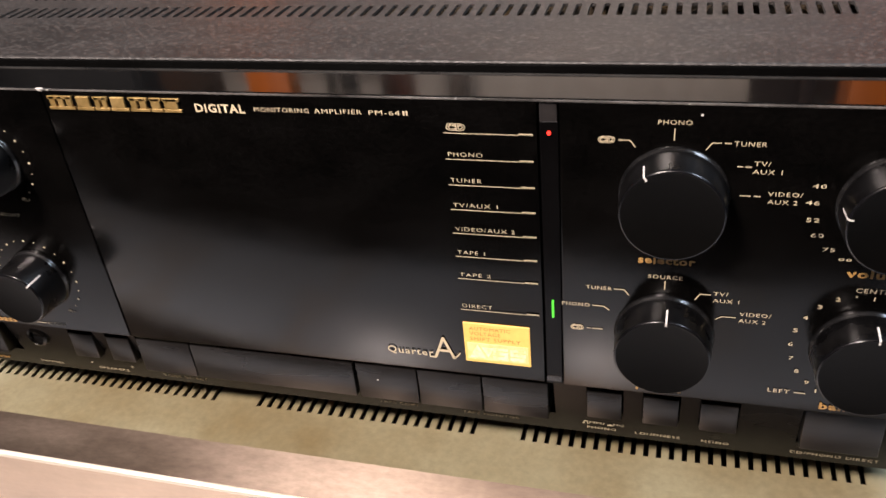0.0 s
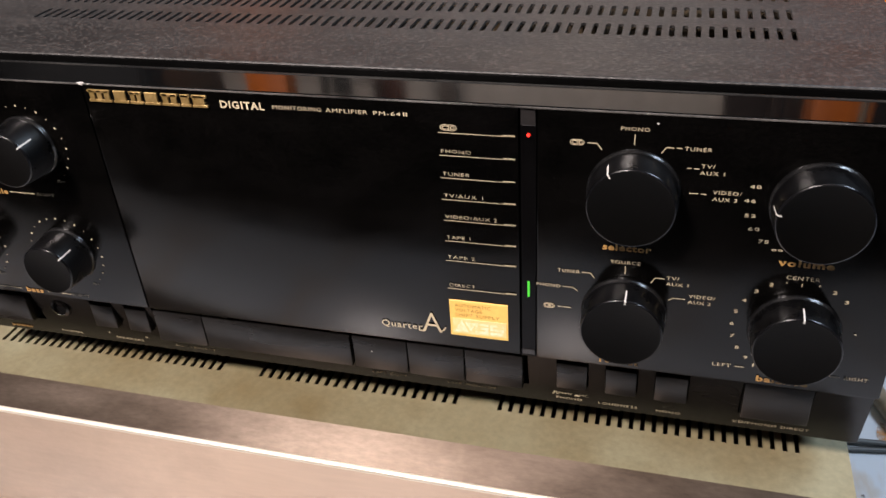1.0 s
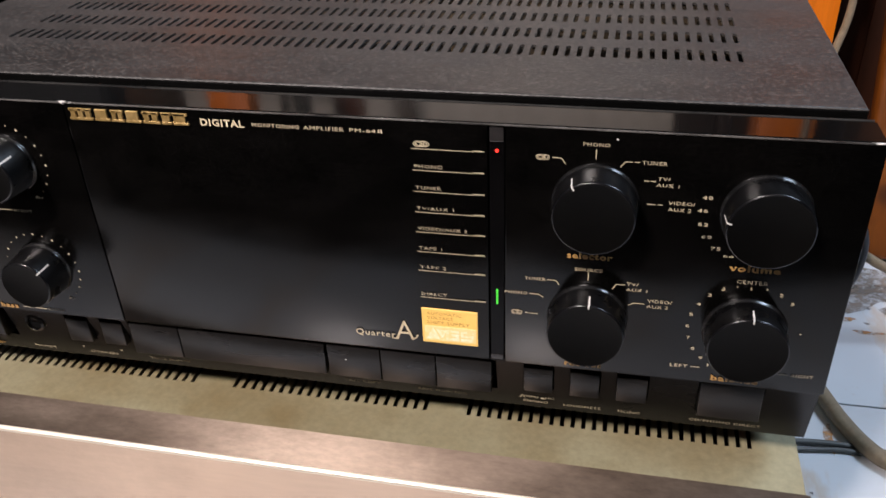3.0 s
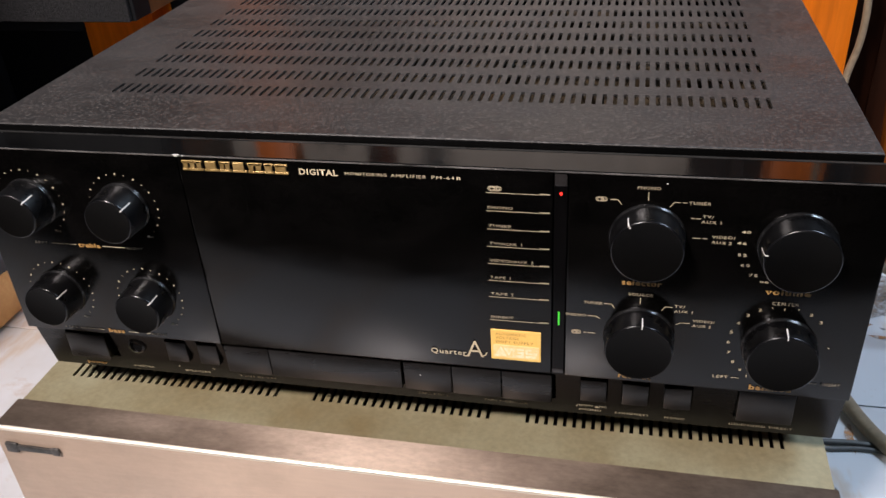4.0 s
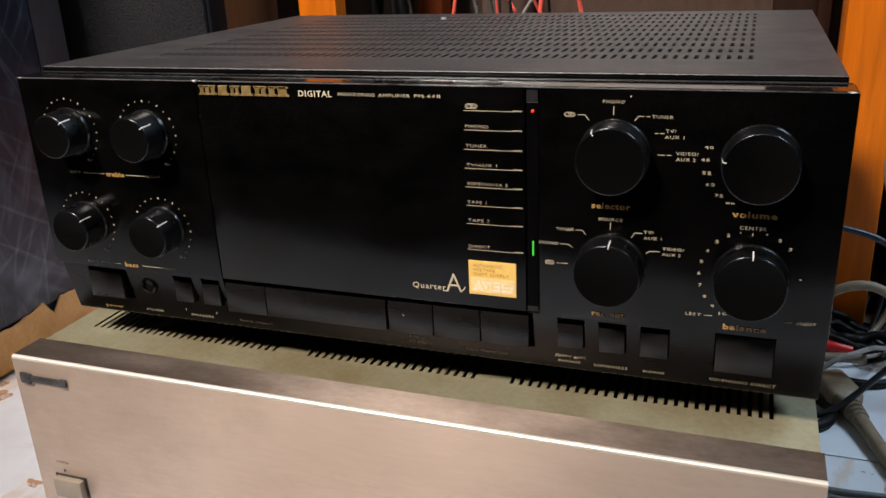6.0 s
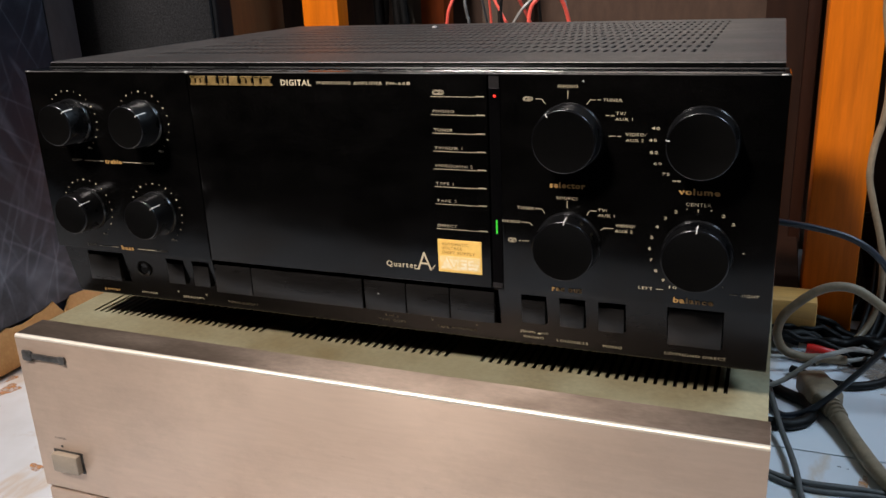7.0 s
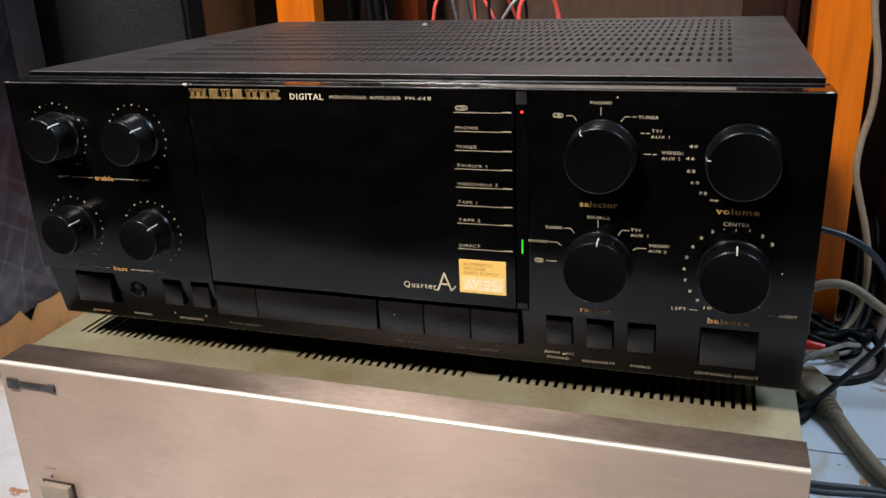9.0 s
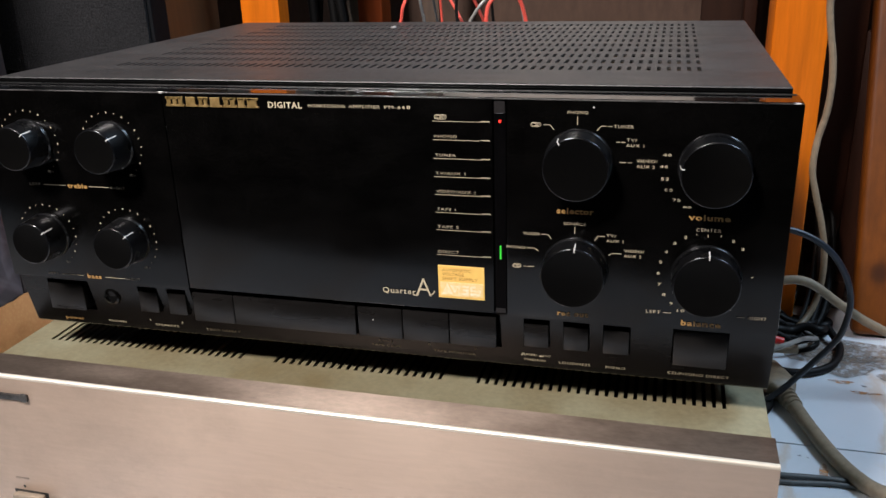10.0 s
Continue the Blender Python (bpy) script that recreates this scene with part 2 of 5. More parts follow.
def scuffed_vinyl():
    """Navy leathercloth criss-crossed by thin pale scratches and a few rubbed patches."""
    m, nt, b = nodes_of("scuffed_navy_vinyl")
    base = ramp(nt, noise_node(nt, 9), [(0.3, (0.0055, 0.007, 0.014)), (0.7, (0.016, 0.0195, 0.032))])
    marks = ramp(nt, noise_node(nt, 14, (1, 1, 1), 6.0, 0.7), [(0.52, (0, 0, 0)), (0.74, (0.30, 0.30, 0.30))])
    tc = nt.nodes.new("ShaderNodeTexCoord")
    for k, (tilt, scale) in enumerate(((62, 7), (35, 5), (118, 8), (84, 6), (150, 5))):
        turn = nt.nodes.new("ShaderNodeMapping")
        turn.inputs["Rotation"].default_value = (radians(tilt), 0, 0)
        turn.inputs["Location"].default_value = (0, 1.7 * k, 0.9 * k)
        link(nt, tc.outputs["Object"], turn.inputs["Vector"])
        squash = nt.nodes.new("ShaderNodeMapping")
        squash.inputs["Scale"].default_value = (1, 0.55, 4)
        link(nt, turn.outputs[0], squash.inputs["Vector"])
        n = nt.nodes.new("ShaderNodeTexNoise")
        n.inputs["Scale"].default_value, n.inputs["Detail"].default_value = scale, 1.5
        link(nt, squash.outputs[0], n.inputs["Vector"])
        line = ramp(nt, n.outputs["Fac"], [(0.476, (0, 0, 0)), (0.5, (0.32, 0.32, 0.32)), (0.524, (0, 0, 0))])
        gate = ramp(nt, noise_node(nt, 5 + k, (1, 1, 1), 3.0), [(0.45, (0, 0, 0)), (0.62, (1, 1, 1))])
        marks = mixed(nt, 1.0, marks, mixed(nt, 1.0, line, gate, "MULTIPLY"), "ADD")
    link(nt, mixed(nt, marks, base, (0.14, 0.15, 0.19)), b.inputs["Base Color"])
    b.inputs["Roughness"].default_value = 0.5
    bump(nt, b, noise_node(nt, 300), 0.2, 0.0005)
    return m


def dusty_cover():
    """Black painted steel under a film of dust: patches, fine specks and streaks wiped along x."""
    m, nt, b = nodes_of("dusty_black_steel")
    base = ramp(nt, noise_node(nt, 16, (0.6, 1, 1)), [(0.3, (0.0062, 0.0055, 0.0053)), (0.7, (0.0130, 0.0114, 0.0109))])
    film = ramp(nt, noise_node(nt, 60, (0.8, 1, 1), 6.0, 0.75), [(0.42, (0, 0, 0)), (0.72, (0.4, 0.4, 0.4))])
    specks = ramp(nt, noise_node(nt, 560, (1, 1, 1), 2.5, 0.6), [(0.52, (0, 0, 0)), (0.66, (0.9, 0.9, 0.9))])
    c = mixed(nt, film, base, (0.038, 0.032, 0.0285))
    c = mixed(nt, specks, c, (0.058, 0.051, 0.047))
    link(nt, c, b.inputs["Base Color"])
    link(nt, ramp(nt, noise_node(nt, 30, (0.5, 1, 1), 5.0), [(0.3, (0.42,) * 3), (0.7, (0.56,) * 3)]), b.inputs["Roughness"])
    b.inputs["Specular IOR Level"].default_value = 1.0
    b.inputs["Sheen Weight"].default_value, b.inputs["Sheen Roughness"].default_value = 0.02, 0.4
    bump(nt, b, noise_node(nt, 700, (1, 1, 1), 3.0, 0.6), 0.5, 0.0004)
    return m


def champagne_aluminium():
    """Brushed champagne aluminium, handled for years: faint stains, smears and short dark scuffs."""
    m, nt, b = nodes_of("champagne_aluminium")
    base = ramp(nt, noise_node(nt, 12, (0.6, 1, 1)), [(0.3, (0.54, 0.405, 0.31)), (0.7, (0.63, 0.485, 0.38))])
    brush = ramp(nt, noise_node(nt, 420, (0.12, 1, 1), 4.0), [(0.25, (0.96,) * 3), (0.75, (1.04,) * 3)])
    c = mixed(nt, 1.0, base, brush, "MULTIPLY")
    stain = ramp(nt, noise_node(nt, 7, (1, 1, 1.4), 7.0, 0.72), [(0.48, (0, 0, 0)), (0.72, (0.6, 0.6, 0.6))])
    c = mixed(nt, stain, c, (0.37, 0.285, 0.22))
    scuff = ramp(nt, noise_node(nt, 26, (0.5, 1, 2.2), 5.0, 0.7), [(0.66, (0, 0, 0)), (0.76, (0.55, 0.55, 0.55))])
    c = mixed(nt, scuff, c, (0.25, 0.185, 0.14))
    link(nt, c, b.inputs["Base Color"])
    link(nt, ramp(nt, noise_node(nt, 9), [(0.3, (0.42,) * 3), (0.7, (0.56,) * 3)]), b.inputs["Roughness"])
    b.inputs["Metallic"].default_value = 0.62
    brush_along_x(nt, b, 0.6)
    return m


def marble_tile():
    m, nt, b = nodes_of("veined_white_marble_tile")
    cloud = ramp(nt, noise_node(nt, 3.0, random_offset=True), [(0.3, (0.58, 0.60, 0.63)), (0.7, (0.69, 0.72, 0.77))])
    v1 = ramp(nt, noise_node(nt, 4.0, (1, 0.35, 1), 7.0, 0.6, True), [(0.475, (0, 0, 0)), (0.5, (0.55, 0.55, 0.55)), (0.525, (0, 0, 0))])
    v2 = ramp(nt, noise_node(nt, 9.0, (0.6, 1, 1), 6.0, 0.6, True), [(0.62, (0, 0, 0)), (0.76, (0.5, 0.5, 0.5))])
    c = mixed(nt, v1, cloud, (0.55, 0.40, 0.27))
    c = mixed(nt, v2, c, (0.62, 0.47, 0.35))
    rust = ramp(nt, noise_node(nt, 6.5, (0.7, 1, 1), 8.0, 0.7, True), [(0.60, (0, 0, 0)), (0.72, (0.75, 0.75, 0.75))])
    c = mixed(nt, rust, c, (0.44, 0.25, 0.12))
    grime = ramp(nt, noise_node(nt, 2.2, (1, 1, 1), 6.0, 0.65, True), [(0.45, (0, 0, 0)), (0.70, (0.6, 0.6, 0.6))])
    c = mixed(nt, grime, c, (0.33, 0.28, 0.23))
    specks = ramp(nt, noise_node(nt, 75, (1, 1, 1), 2.0, 0.5, True), [(0.74, (0, 0, 0)), (0.78, (0.8, 0.8, 0.8))])
    c = mixed(nt, specks, c, (0.10, 0.09, 0.085))
    link(nt, c, b.inputs["Base Color"])
    b.inputs["Roughness"].default_value = 0.22
    return m


def chipboard():
    m, nt, b = nodes_of("bare_chipboard")
    v = nt.nodes.new("ShaderNodeTexVoronoi")
    v.inputs["Scale"].default_value = 260
    tc = nt.nodes.new("ShaderNodeTexCoord")
    link(nt, tc.outputs["Object"], v.inputs["Vector"])
    c = ramp(nt, noise_node(nt, 18), [(0.35, (0.56, 0.28, 0.09)), (0.65, (0.74, 0.43, 0.17))])
    link(nt, mixed(nt, 0.3, c, ramp(nt, v.outputs["Distance"], [(0.1, (0.55,) * 3), (0.6, (0.35,) * 3)]), "OVERLAY"), b.inputs["Base Color"])
    b.inputs["Roughness"].default_value = 0.85
    bump(nt, b, v.outputs["Distance"], 0.4, 0.001)
    return m


def knotty_pine():
    """Orange-brown pine with long grain and one dark knot."""
    m, nt, b = nodes_of("knotty_orange_pine")
    c = ramp(nt, noise_node(nt, 12, (1, 1, 0.1)), [(0.3, (0.085, 0.022, 0.002)), (0.7, (0.15, 0.043, 0.004))])
    grain = ramp(nt, noise_node(nt, 130, (1, 1, 0.06), 6.0), [(0.3, (0.75,) * 3), (0.7, (1.15,) * 3)])
    c = mixed(nt, 1.0, c, grain, "MULTIPLY")
    tc = nt.nodes.new("ShaderNodeTexCoord")
    squash = nt.nodes.new("ShaderNodeMapping")
    squash.inputs["Scale"].default_value = (1, 0.6, 1)
    link(nt, tc.outputs["Object"], squash.inputs["Vector"])
    far = nt.nodes.new("ShaderNodeVectorMath")
    far.operation = "DISTANCE"
    far.inputs[1].default_value = (0.3625, 0.6 * 0.466, 0.063)
    link(nt, squash.outputs[0], far.inputs[0])
    knot = ramp(nt, far.outputs["Value"], [(0.006, (0.9,) * 3), (0.013, (0, 0, 0))])
    link(nt, mixed(nt, knot, c, (0.035, 0.010, 0.003)), b.inputs["Base Color"])
    b.inputs["Roughness"].default_value = 0.5
    b.inputs["Specular IOR Level"].default_value = 0.25
    return m


KNOTTY = knotty_pine()
VINYL, MARBLE, CHIPBOARD, COVER, SILVER = scuffed_vinyl(), marble_tile(), chipboard(), dusty_cover(), champagne_aluminium()


# ---------- building helpers ----------
def thing(name, at, label, category, group="", kind=""):
    ob = new(name)
    ob.location = at
    ob.empty_display_size = 0.02
    return tagged(ob, label, category, group, kind)


def finish(bm, name, material, smooth=False):
    me = bpy.data.meshes.new(name)
    bmesh.ops.recalc_face_normals(bm, faces=bm.faces)
    bm.to_mesh(me)
    bm.free()
    me.materials.append(material)
    if smooth:
        for p in me.polygons:
            p.use_smooth = True
        me.set_sharp_from_angle(angle=radians(40))
    return me


def hang(ob, parent):
    ob.parent = parent
    if parent.type == "EMPTY":
        ob.matrix_parent_inverse = Matrix.Translation(-parent.location)
    return ob


def part(name, bm, material, parent, label="", smooth=False):
    ob = new(name, finish(bm, name, material, smooth))
    hang(ob, parent)
    return tagged(ob, label)


def solo(name, bm, material, label, category, group="", kind="", smooth=False):
    return tagged(new(name, finish(bm, name, material, smooth)), label, category, group, kind)


def box(x0, x1, y0, y1, z0, z1, bevel=0.0, segments=2, bm=None):
    own = bmesh.new()
    bmesh.ops.create_cube(own, size=1.0, matrix=Matrix.LocRotScale(((x0 + x1) / 2, (y0 + y1) / 2, (z0 + z1) / 2), None, (abs(x1 - x0), abs(y1 - y0), abs(z1 - z0))))
    if bevel:
        bmesh.ops.bevel(own, geom=own.edges[:], offset=bevel, segments=segments, affect="EDGES", profile=0.5)
    if bm is None:
        return own
    me = bpy.data.meshes.new("tmp")
    own.to_mesh(me)
    own.free()
    bm.from_mesh(me)
    bpy.data.meshes.remove(me)
    return bm


def lathe(profile, centre, axis="y", steps=48):
    """Turns a profile of (radius, distance along the axis) about the axis through centre."""
    bm = bmesh.new()
    rings = []
    for r, d in profile:
        ring = []
        for k in range(steps if r > 1e-6 else 1):
            a = 2 * math.pi * k / steps
            u, v = r * math.sin(a), r * math.cos(a)
            p = {"y": (u, d, v), "z": (u, v, d), "x": (d, u, v)}[axis]
            ring.append(bm.verts.new(Vector(centre) + Vector(p)))
        rings.append(ring)
    for a, b in zip(rings, rings[1:]):
        n = max(len(a), len(b))
        for k in range(n):
            q = [a[k % len(a)], a[(k + 1) % len(a)], b[(k + 1) % len(b)], b[k % len(b)]]
            q = list(dict.fromkeys(q))
            if len(q) > 2:
                bm.faces.new(q)
    return bm


def spline(points, per=8):
    pts = [Vector(p) for p in points]
    pts = [2 * pts[0] - pts[1]] + pts + [2 * pts[-1] - pts[-2]]
    out = []
    for a, b, c, d in zip(pts, pts[1:], pts[2:], pts[3:]):
        for k in range(per):
            t = k / per
            out.append(0.5 * ((2 * b) + (c - a) * t + (2 * a - 5 * b + 4 * c - d) * t * t + (3 * b - a - 3 * c + d) * t ** 3))
    return out + [pts[-2]]


def tube(points, radius, sides=10, per=8):
    bm = bmesh.new()
    path = spline(points, per)
    rings, up = [], Vector((0.13, 0.2, 1)).normalized()
    for i, p in enumerate(path):
        d = (path[min(i + 1, len(path) - 1)] - path[max(i - 1, 0)]).normalized()
        side = d.cross(up)
        side = side.normalized() if side.length > 1e-4 else Vector((1, 0, 0))
        nor = side.cross(d)
        rings.append([bm.verts.new(p + radius * (math.cos(2 * math.pi * k / sides) * side + math.sin(2 * math.pi * k / sides) * nor)) for k in range(sides)])
    for a, b in zip(rings, rings[1:]):
        for k in range(sides):
            bm.faces.new((a[k], a[(k + 1) % sides], b[(k + 1) % sides], b[k]))
    bm.faces.new(rings[0])
    bm.faces.new(rings[-1])
    return bm


def lettering(words, x, z, height, width, material, parent, y=-0.00025, align="CENTER", tilt=90.0, bold=0.0, name="lettering", outline=0.0):
    """Flat printed words, cap height and whole width in metres, standing on the plane y."""
    cu = bpy.data.curves.new("words", "FONT")
    cu.body, cu.align_x, cu.size, cu.offset = words, align, height / 0.69, bold * height
    cu.resolution_u = 2
    cu.space_character = 1.14
    if outline:
        cu.fill_mode, cu.bevel_depth, cu.bevel_resolution = "NONE", outline, 0
    tmp = new("words", cu)
    me = bpy.data.meshes.new_from_object(tmp.evaluated_get(bpy.context.evaluated_depsgraph_get()))
    bpy.data.objects.remove(tmp)
    bpy.data.curves.remove(cu)
    xs = [v.co.x for v in me.vertices]
    sx = width / (max(xs) - min(xs)) if width else 1.0
    mid = (max(xs) + min(xs)) / 2 if align == "CENTER" else min(xs)
    m = pose(x, y, z, tilt) @ Matrix.Diagonal((sx, 1, 1, 1)) @ Matrix.Translation((-mid, -height / 2, 0))
    me.transform(m)
    me.materials.append(material)
    ob = new(name, me)
    hang(ob, parent)
    return ob


def strokes(lines, thick, material, parent, y=-0.00025, name="printed_line"):
    """Printed straight lines on the plane y: pairs of (x, z)."""
    bm = bmesh.new()
    for (x0, z0), (x1, z1) in lines:
        d = Vector((x1 - x0, 0, z1 - z0))
        n = Vector((-d.z, 0, d.x)).normalized() * thick / 2
        a, b = Vector((x0, y, z0)), Vector((x1, y, z1))
        bm.faces.new([bm.verts.new(p) for p in (a - n, b - n, b + n, a + n)])
    me = bpy.data.meshes.new(name)
    bm.to_mesh(me)
    bm.free()
    me.materials.append(material)
    ob = new(name, me)
    return hang(ob, parent)


def pierced_plate(x0, x1, z0, z1, y, depth, holes):
    """An upright plate facing -y with rectangular pockets of that depth."""
    xs = sorted({x0, x1, *(h[0] for h in holes), *(h[1] for h in holes)})
    zs = sorted({z0, z1, *(h[2] for h in holes), *(h[3] for h in holes)})
    bm = bmesh.new()
    for xa, xb in zip(xs, xs[1:]):
        for za, zb in zip(zs, zs[1:]):
            cx, cz = (xa + xb) / 2, (za + zb) / 2
            if not any(h[0] < cx < h[1] and h[2] < cz < h[3] for h in holes):
                bm.faces.new([bm.verts.new(p) for p in ((xa, y, za), (xb, y, za), (xb, y, zb), (xa, y, zb))])
    for a, b, c, d in holes:
        f = [(a, c), (b, c), (b, d), (a, d)]
        for (u0, w0), (u1, w1) in zip(f, f[1:] + f[:1]):
            bm.faces.new([bm.verts.new(p) for p in ((u0, y, w0), (u1, y, w1), (u1, y + depth, w1), (u0, y + depth, w0))])
        bm.faces.new([bm.verts.new((u, y + depth, w)) for u, w in f])
    bmesh.ops.remove_doubles(bm, verts=bm.verts, dist=1e-6)
    return bm


# ---------- the room ----------
def room():
    x0, x1, y0, y1, top = -2.4, 1.5, -3.4, 0.84, 2.4
    solo("wall_north", box(x0 - 0.1, x1 + 0.1, y1, y1 + 0.1, -0.05, top), WALL, "plain cream painted wall behind the wooden rack", "wall", kind="structure")
    solo("wall_south", box(x0 - 0.1, x1 + 0.1, y0 - 0.1, y0, -0.05, top), DIM_WALL, "unseen plain wall across the room, coloured dark for a dim room", "wall", kind="structure")
    solo("wall_west", box(x0 - 0.1, x0, y0, y1, -0.05, top), DIM_WALL, "unseen plain side wall, coloured dark for a dim room", "wall", kind="structure")
    wa, wb, za, zb = WINDOW[1] - 0.5, WINDOW[1] + 0.5, WINDOW[2] - 0.4, WINDOW[2] + 0.38
    bm = bmesh.new()
    for ya, yb, z0, z1 in ((y0, wa, -0.05, top), (wb, y1, -0.05, top), (wa, wb, -0.05, za), (wa, wb, zb, top)):
        box(x1, x1 + 0.1, ya, yb, z0, z1, bm=bm)
    solo("wall_east", bm, DIM_WALL, "unseen side wall with a window opening, coloured dark for a dim room", "wall", kind="structure")
    solo("ceiling", box(x0 - 0.1, x1 + 0.1, y0 - 0.1, y1 + 0.1, top, top + 0.08), CEILING, "plain white painted ceiling of the room", "ceiling", kind="structure")
    lamp = thing("ceiling_lamp", (LAMP[0], LAMP[1], 2.4), "white hanging ceiling lamp giving warm light", "lamp")
    part("housing", box(LAMP[0] - 0.2, LAMP[0] + 0.2, LAMP[1] - 0.2, LAMP[1] + 0.2, LAMP[2] + 0.16, LAMP[2] + 0.22, 0.01), CEILING, lamp)
    part("rod", box(LAMP[0] - 0.01, LAMP[0] + 0.01, LAMP[1] - 0.01, LAMP[1] + 0.01, LAMP[2] + 0.22, 2.4), CEILING, lamp)


room()


# ---------- black amplifier ----------
AMP = thing("integrated_amplifier", (0, 0.16, 0.1565), "black hi-fi amplifier with eight round knobs, standing on a silver amplifier", "amplifier")


def faceplate():
    z0, z1 = 0.2083, 0.3156
    left = part("left_faceplate", box(-0.208, -0.0941, 0, 0.0165, z0, z1, 0.0007), FACE, AMP, "black faceplate section carrying the tone knobs", True)
    mid = part("window_panel", box(-0.0939, 0.0758, 0.0002, 0.0165, z0, z1, 0.0006), FACE, AMP, "wide blank glossy black display panel", True)
    right = part("right_faceplate", box(0.0822, 0.208, 0, 0.0165, z0, z1, 0.0007), FACE, AMP, "black faceplate section carrying the large knobs", True)
    part("indicator_strip", box(0.0761, 0.0819, 0.0012, 0.0165, z0 - 0.001, z1 - 0.0004, 0.0004), STRIP, AMP, "smoked acrylic strip with indicator lamps")
    for za, zb in ((0.3085, 0.3150), (0.2086, 0.2112)):
        part("strip_end", box(0.0764, 0.0816, 0.0008, 0.006, za, zb, 0.0003), STRIP_END, AMP, "clear grey end of the indicator strip")
    # polished top ledge behind the front edge
    part("top_ledge", box(-0.2075, 0.2075, 0.0008, 0.0176, 0.3152, 0.3160, 0.0003), GLOSS, AMP, "glossy black top ledge of the faceplate")
    part("ledge_seam", box(-0.2068, 0.2068, 0.0176, 0.0188, 0.3148, 0.3163, 0.0002), SEAM, AMP, "thin bright seam behind the ledge")
    return left, mid, right


LEFT, MID, RIGHT = faceplate()


def chips():
    """Paint chipped off the front edge of the faceplate."""
    rnd = random.Random(5)
    spots = [(-0.0938, 0.0024, 0.0017), (-0.0905, 0.0012, 0.0008), (-0.2055, 0.0012, 0.001), (0.2052, 0.0035, 0.0009), (0.118, 0.0007, 0.0004), (0.052, 0.0006, 0.0005)]
    spots += [(rnd.uniform(-0.2, 0.2), rnd.uniform(0.0002, 0.0004), rnd.uniform(0.0002, 0.0003)) for _ in range(7)]
    part("worn_edge", box(-0.2076, 0.2076, -0.00008, 0.0006, 0.31525, 0.31578, 0.0001), WORN_EDGE, AMP, "rubbed front edge of the faceplate")
    for x, w, h in spots:
        bm = bmesh.new()
        bmesh.ops.create_icosphere(bm, subdivisions=1, radius=1.0)
        for v in bm.verts:
            v.co = Vector((x + w * v.co.x * rnd.uniform(0.6, 1.1), 0.0004 + 0.0007 * v.co.y, 0.31555 + h * 0.55 * v.co.z * rnd.uniform(0.6, 1.1)))
        part("paint_chip", bm, BARE, AMP, "bare metal chip in the paint")
    bm = bmesh.new()
    bmesh.ops.create_circle(bm, cap_ends=True, segments=7, radius=0.0004, matrix=pose(0.1215, -0.0003, 0.3125, 90))
    part("paint_chip", bm, WHITE_MARK, AMP, "white paint speck")


chips()


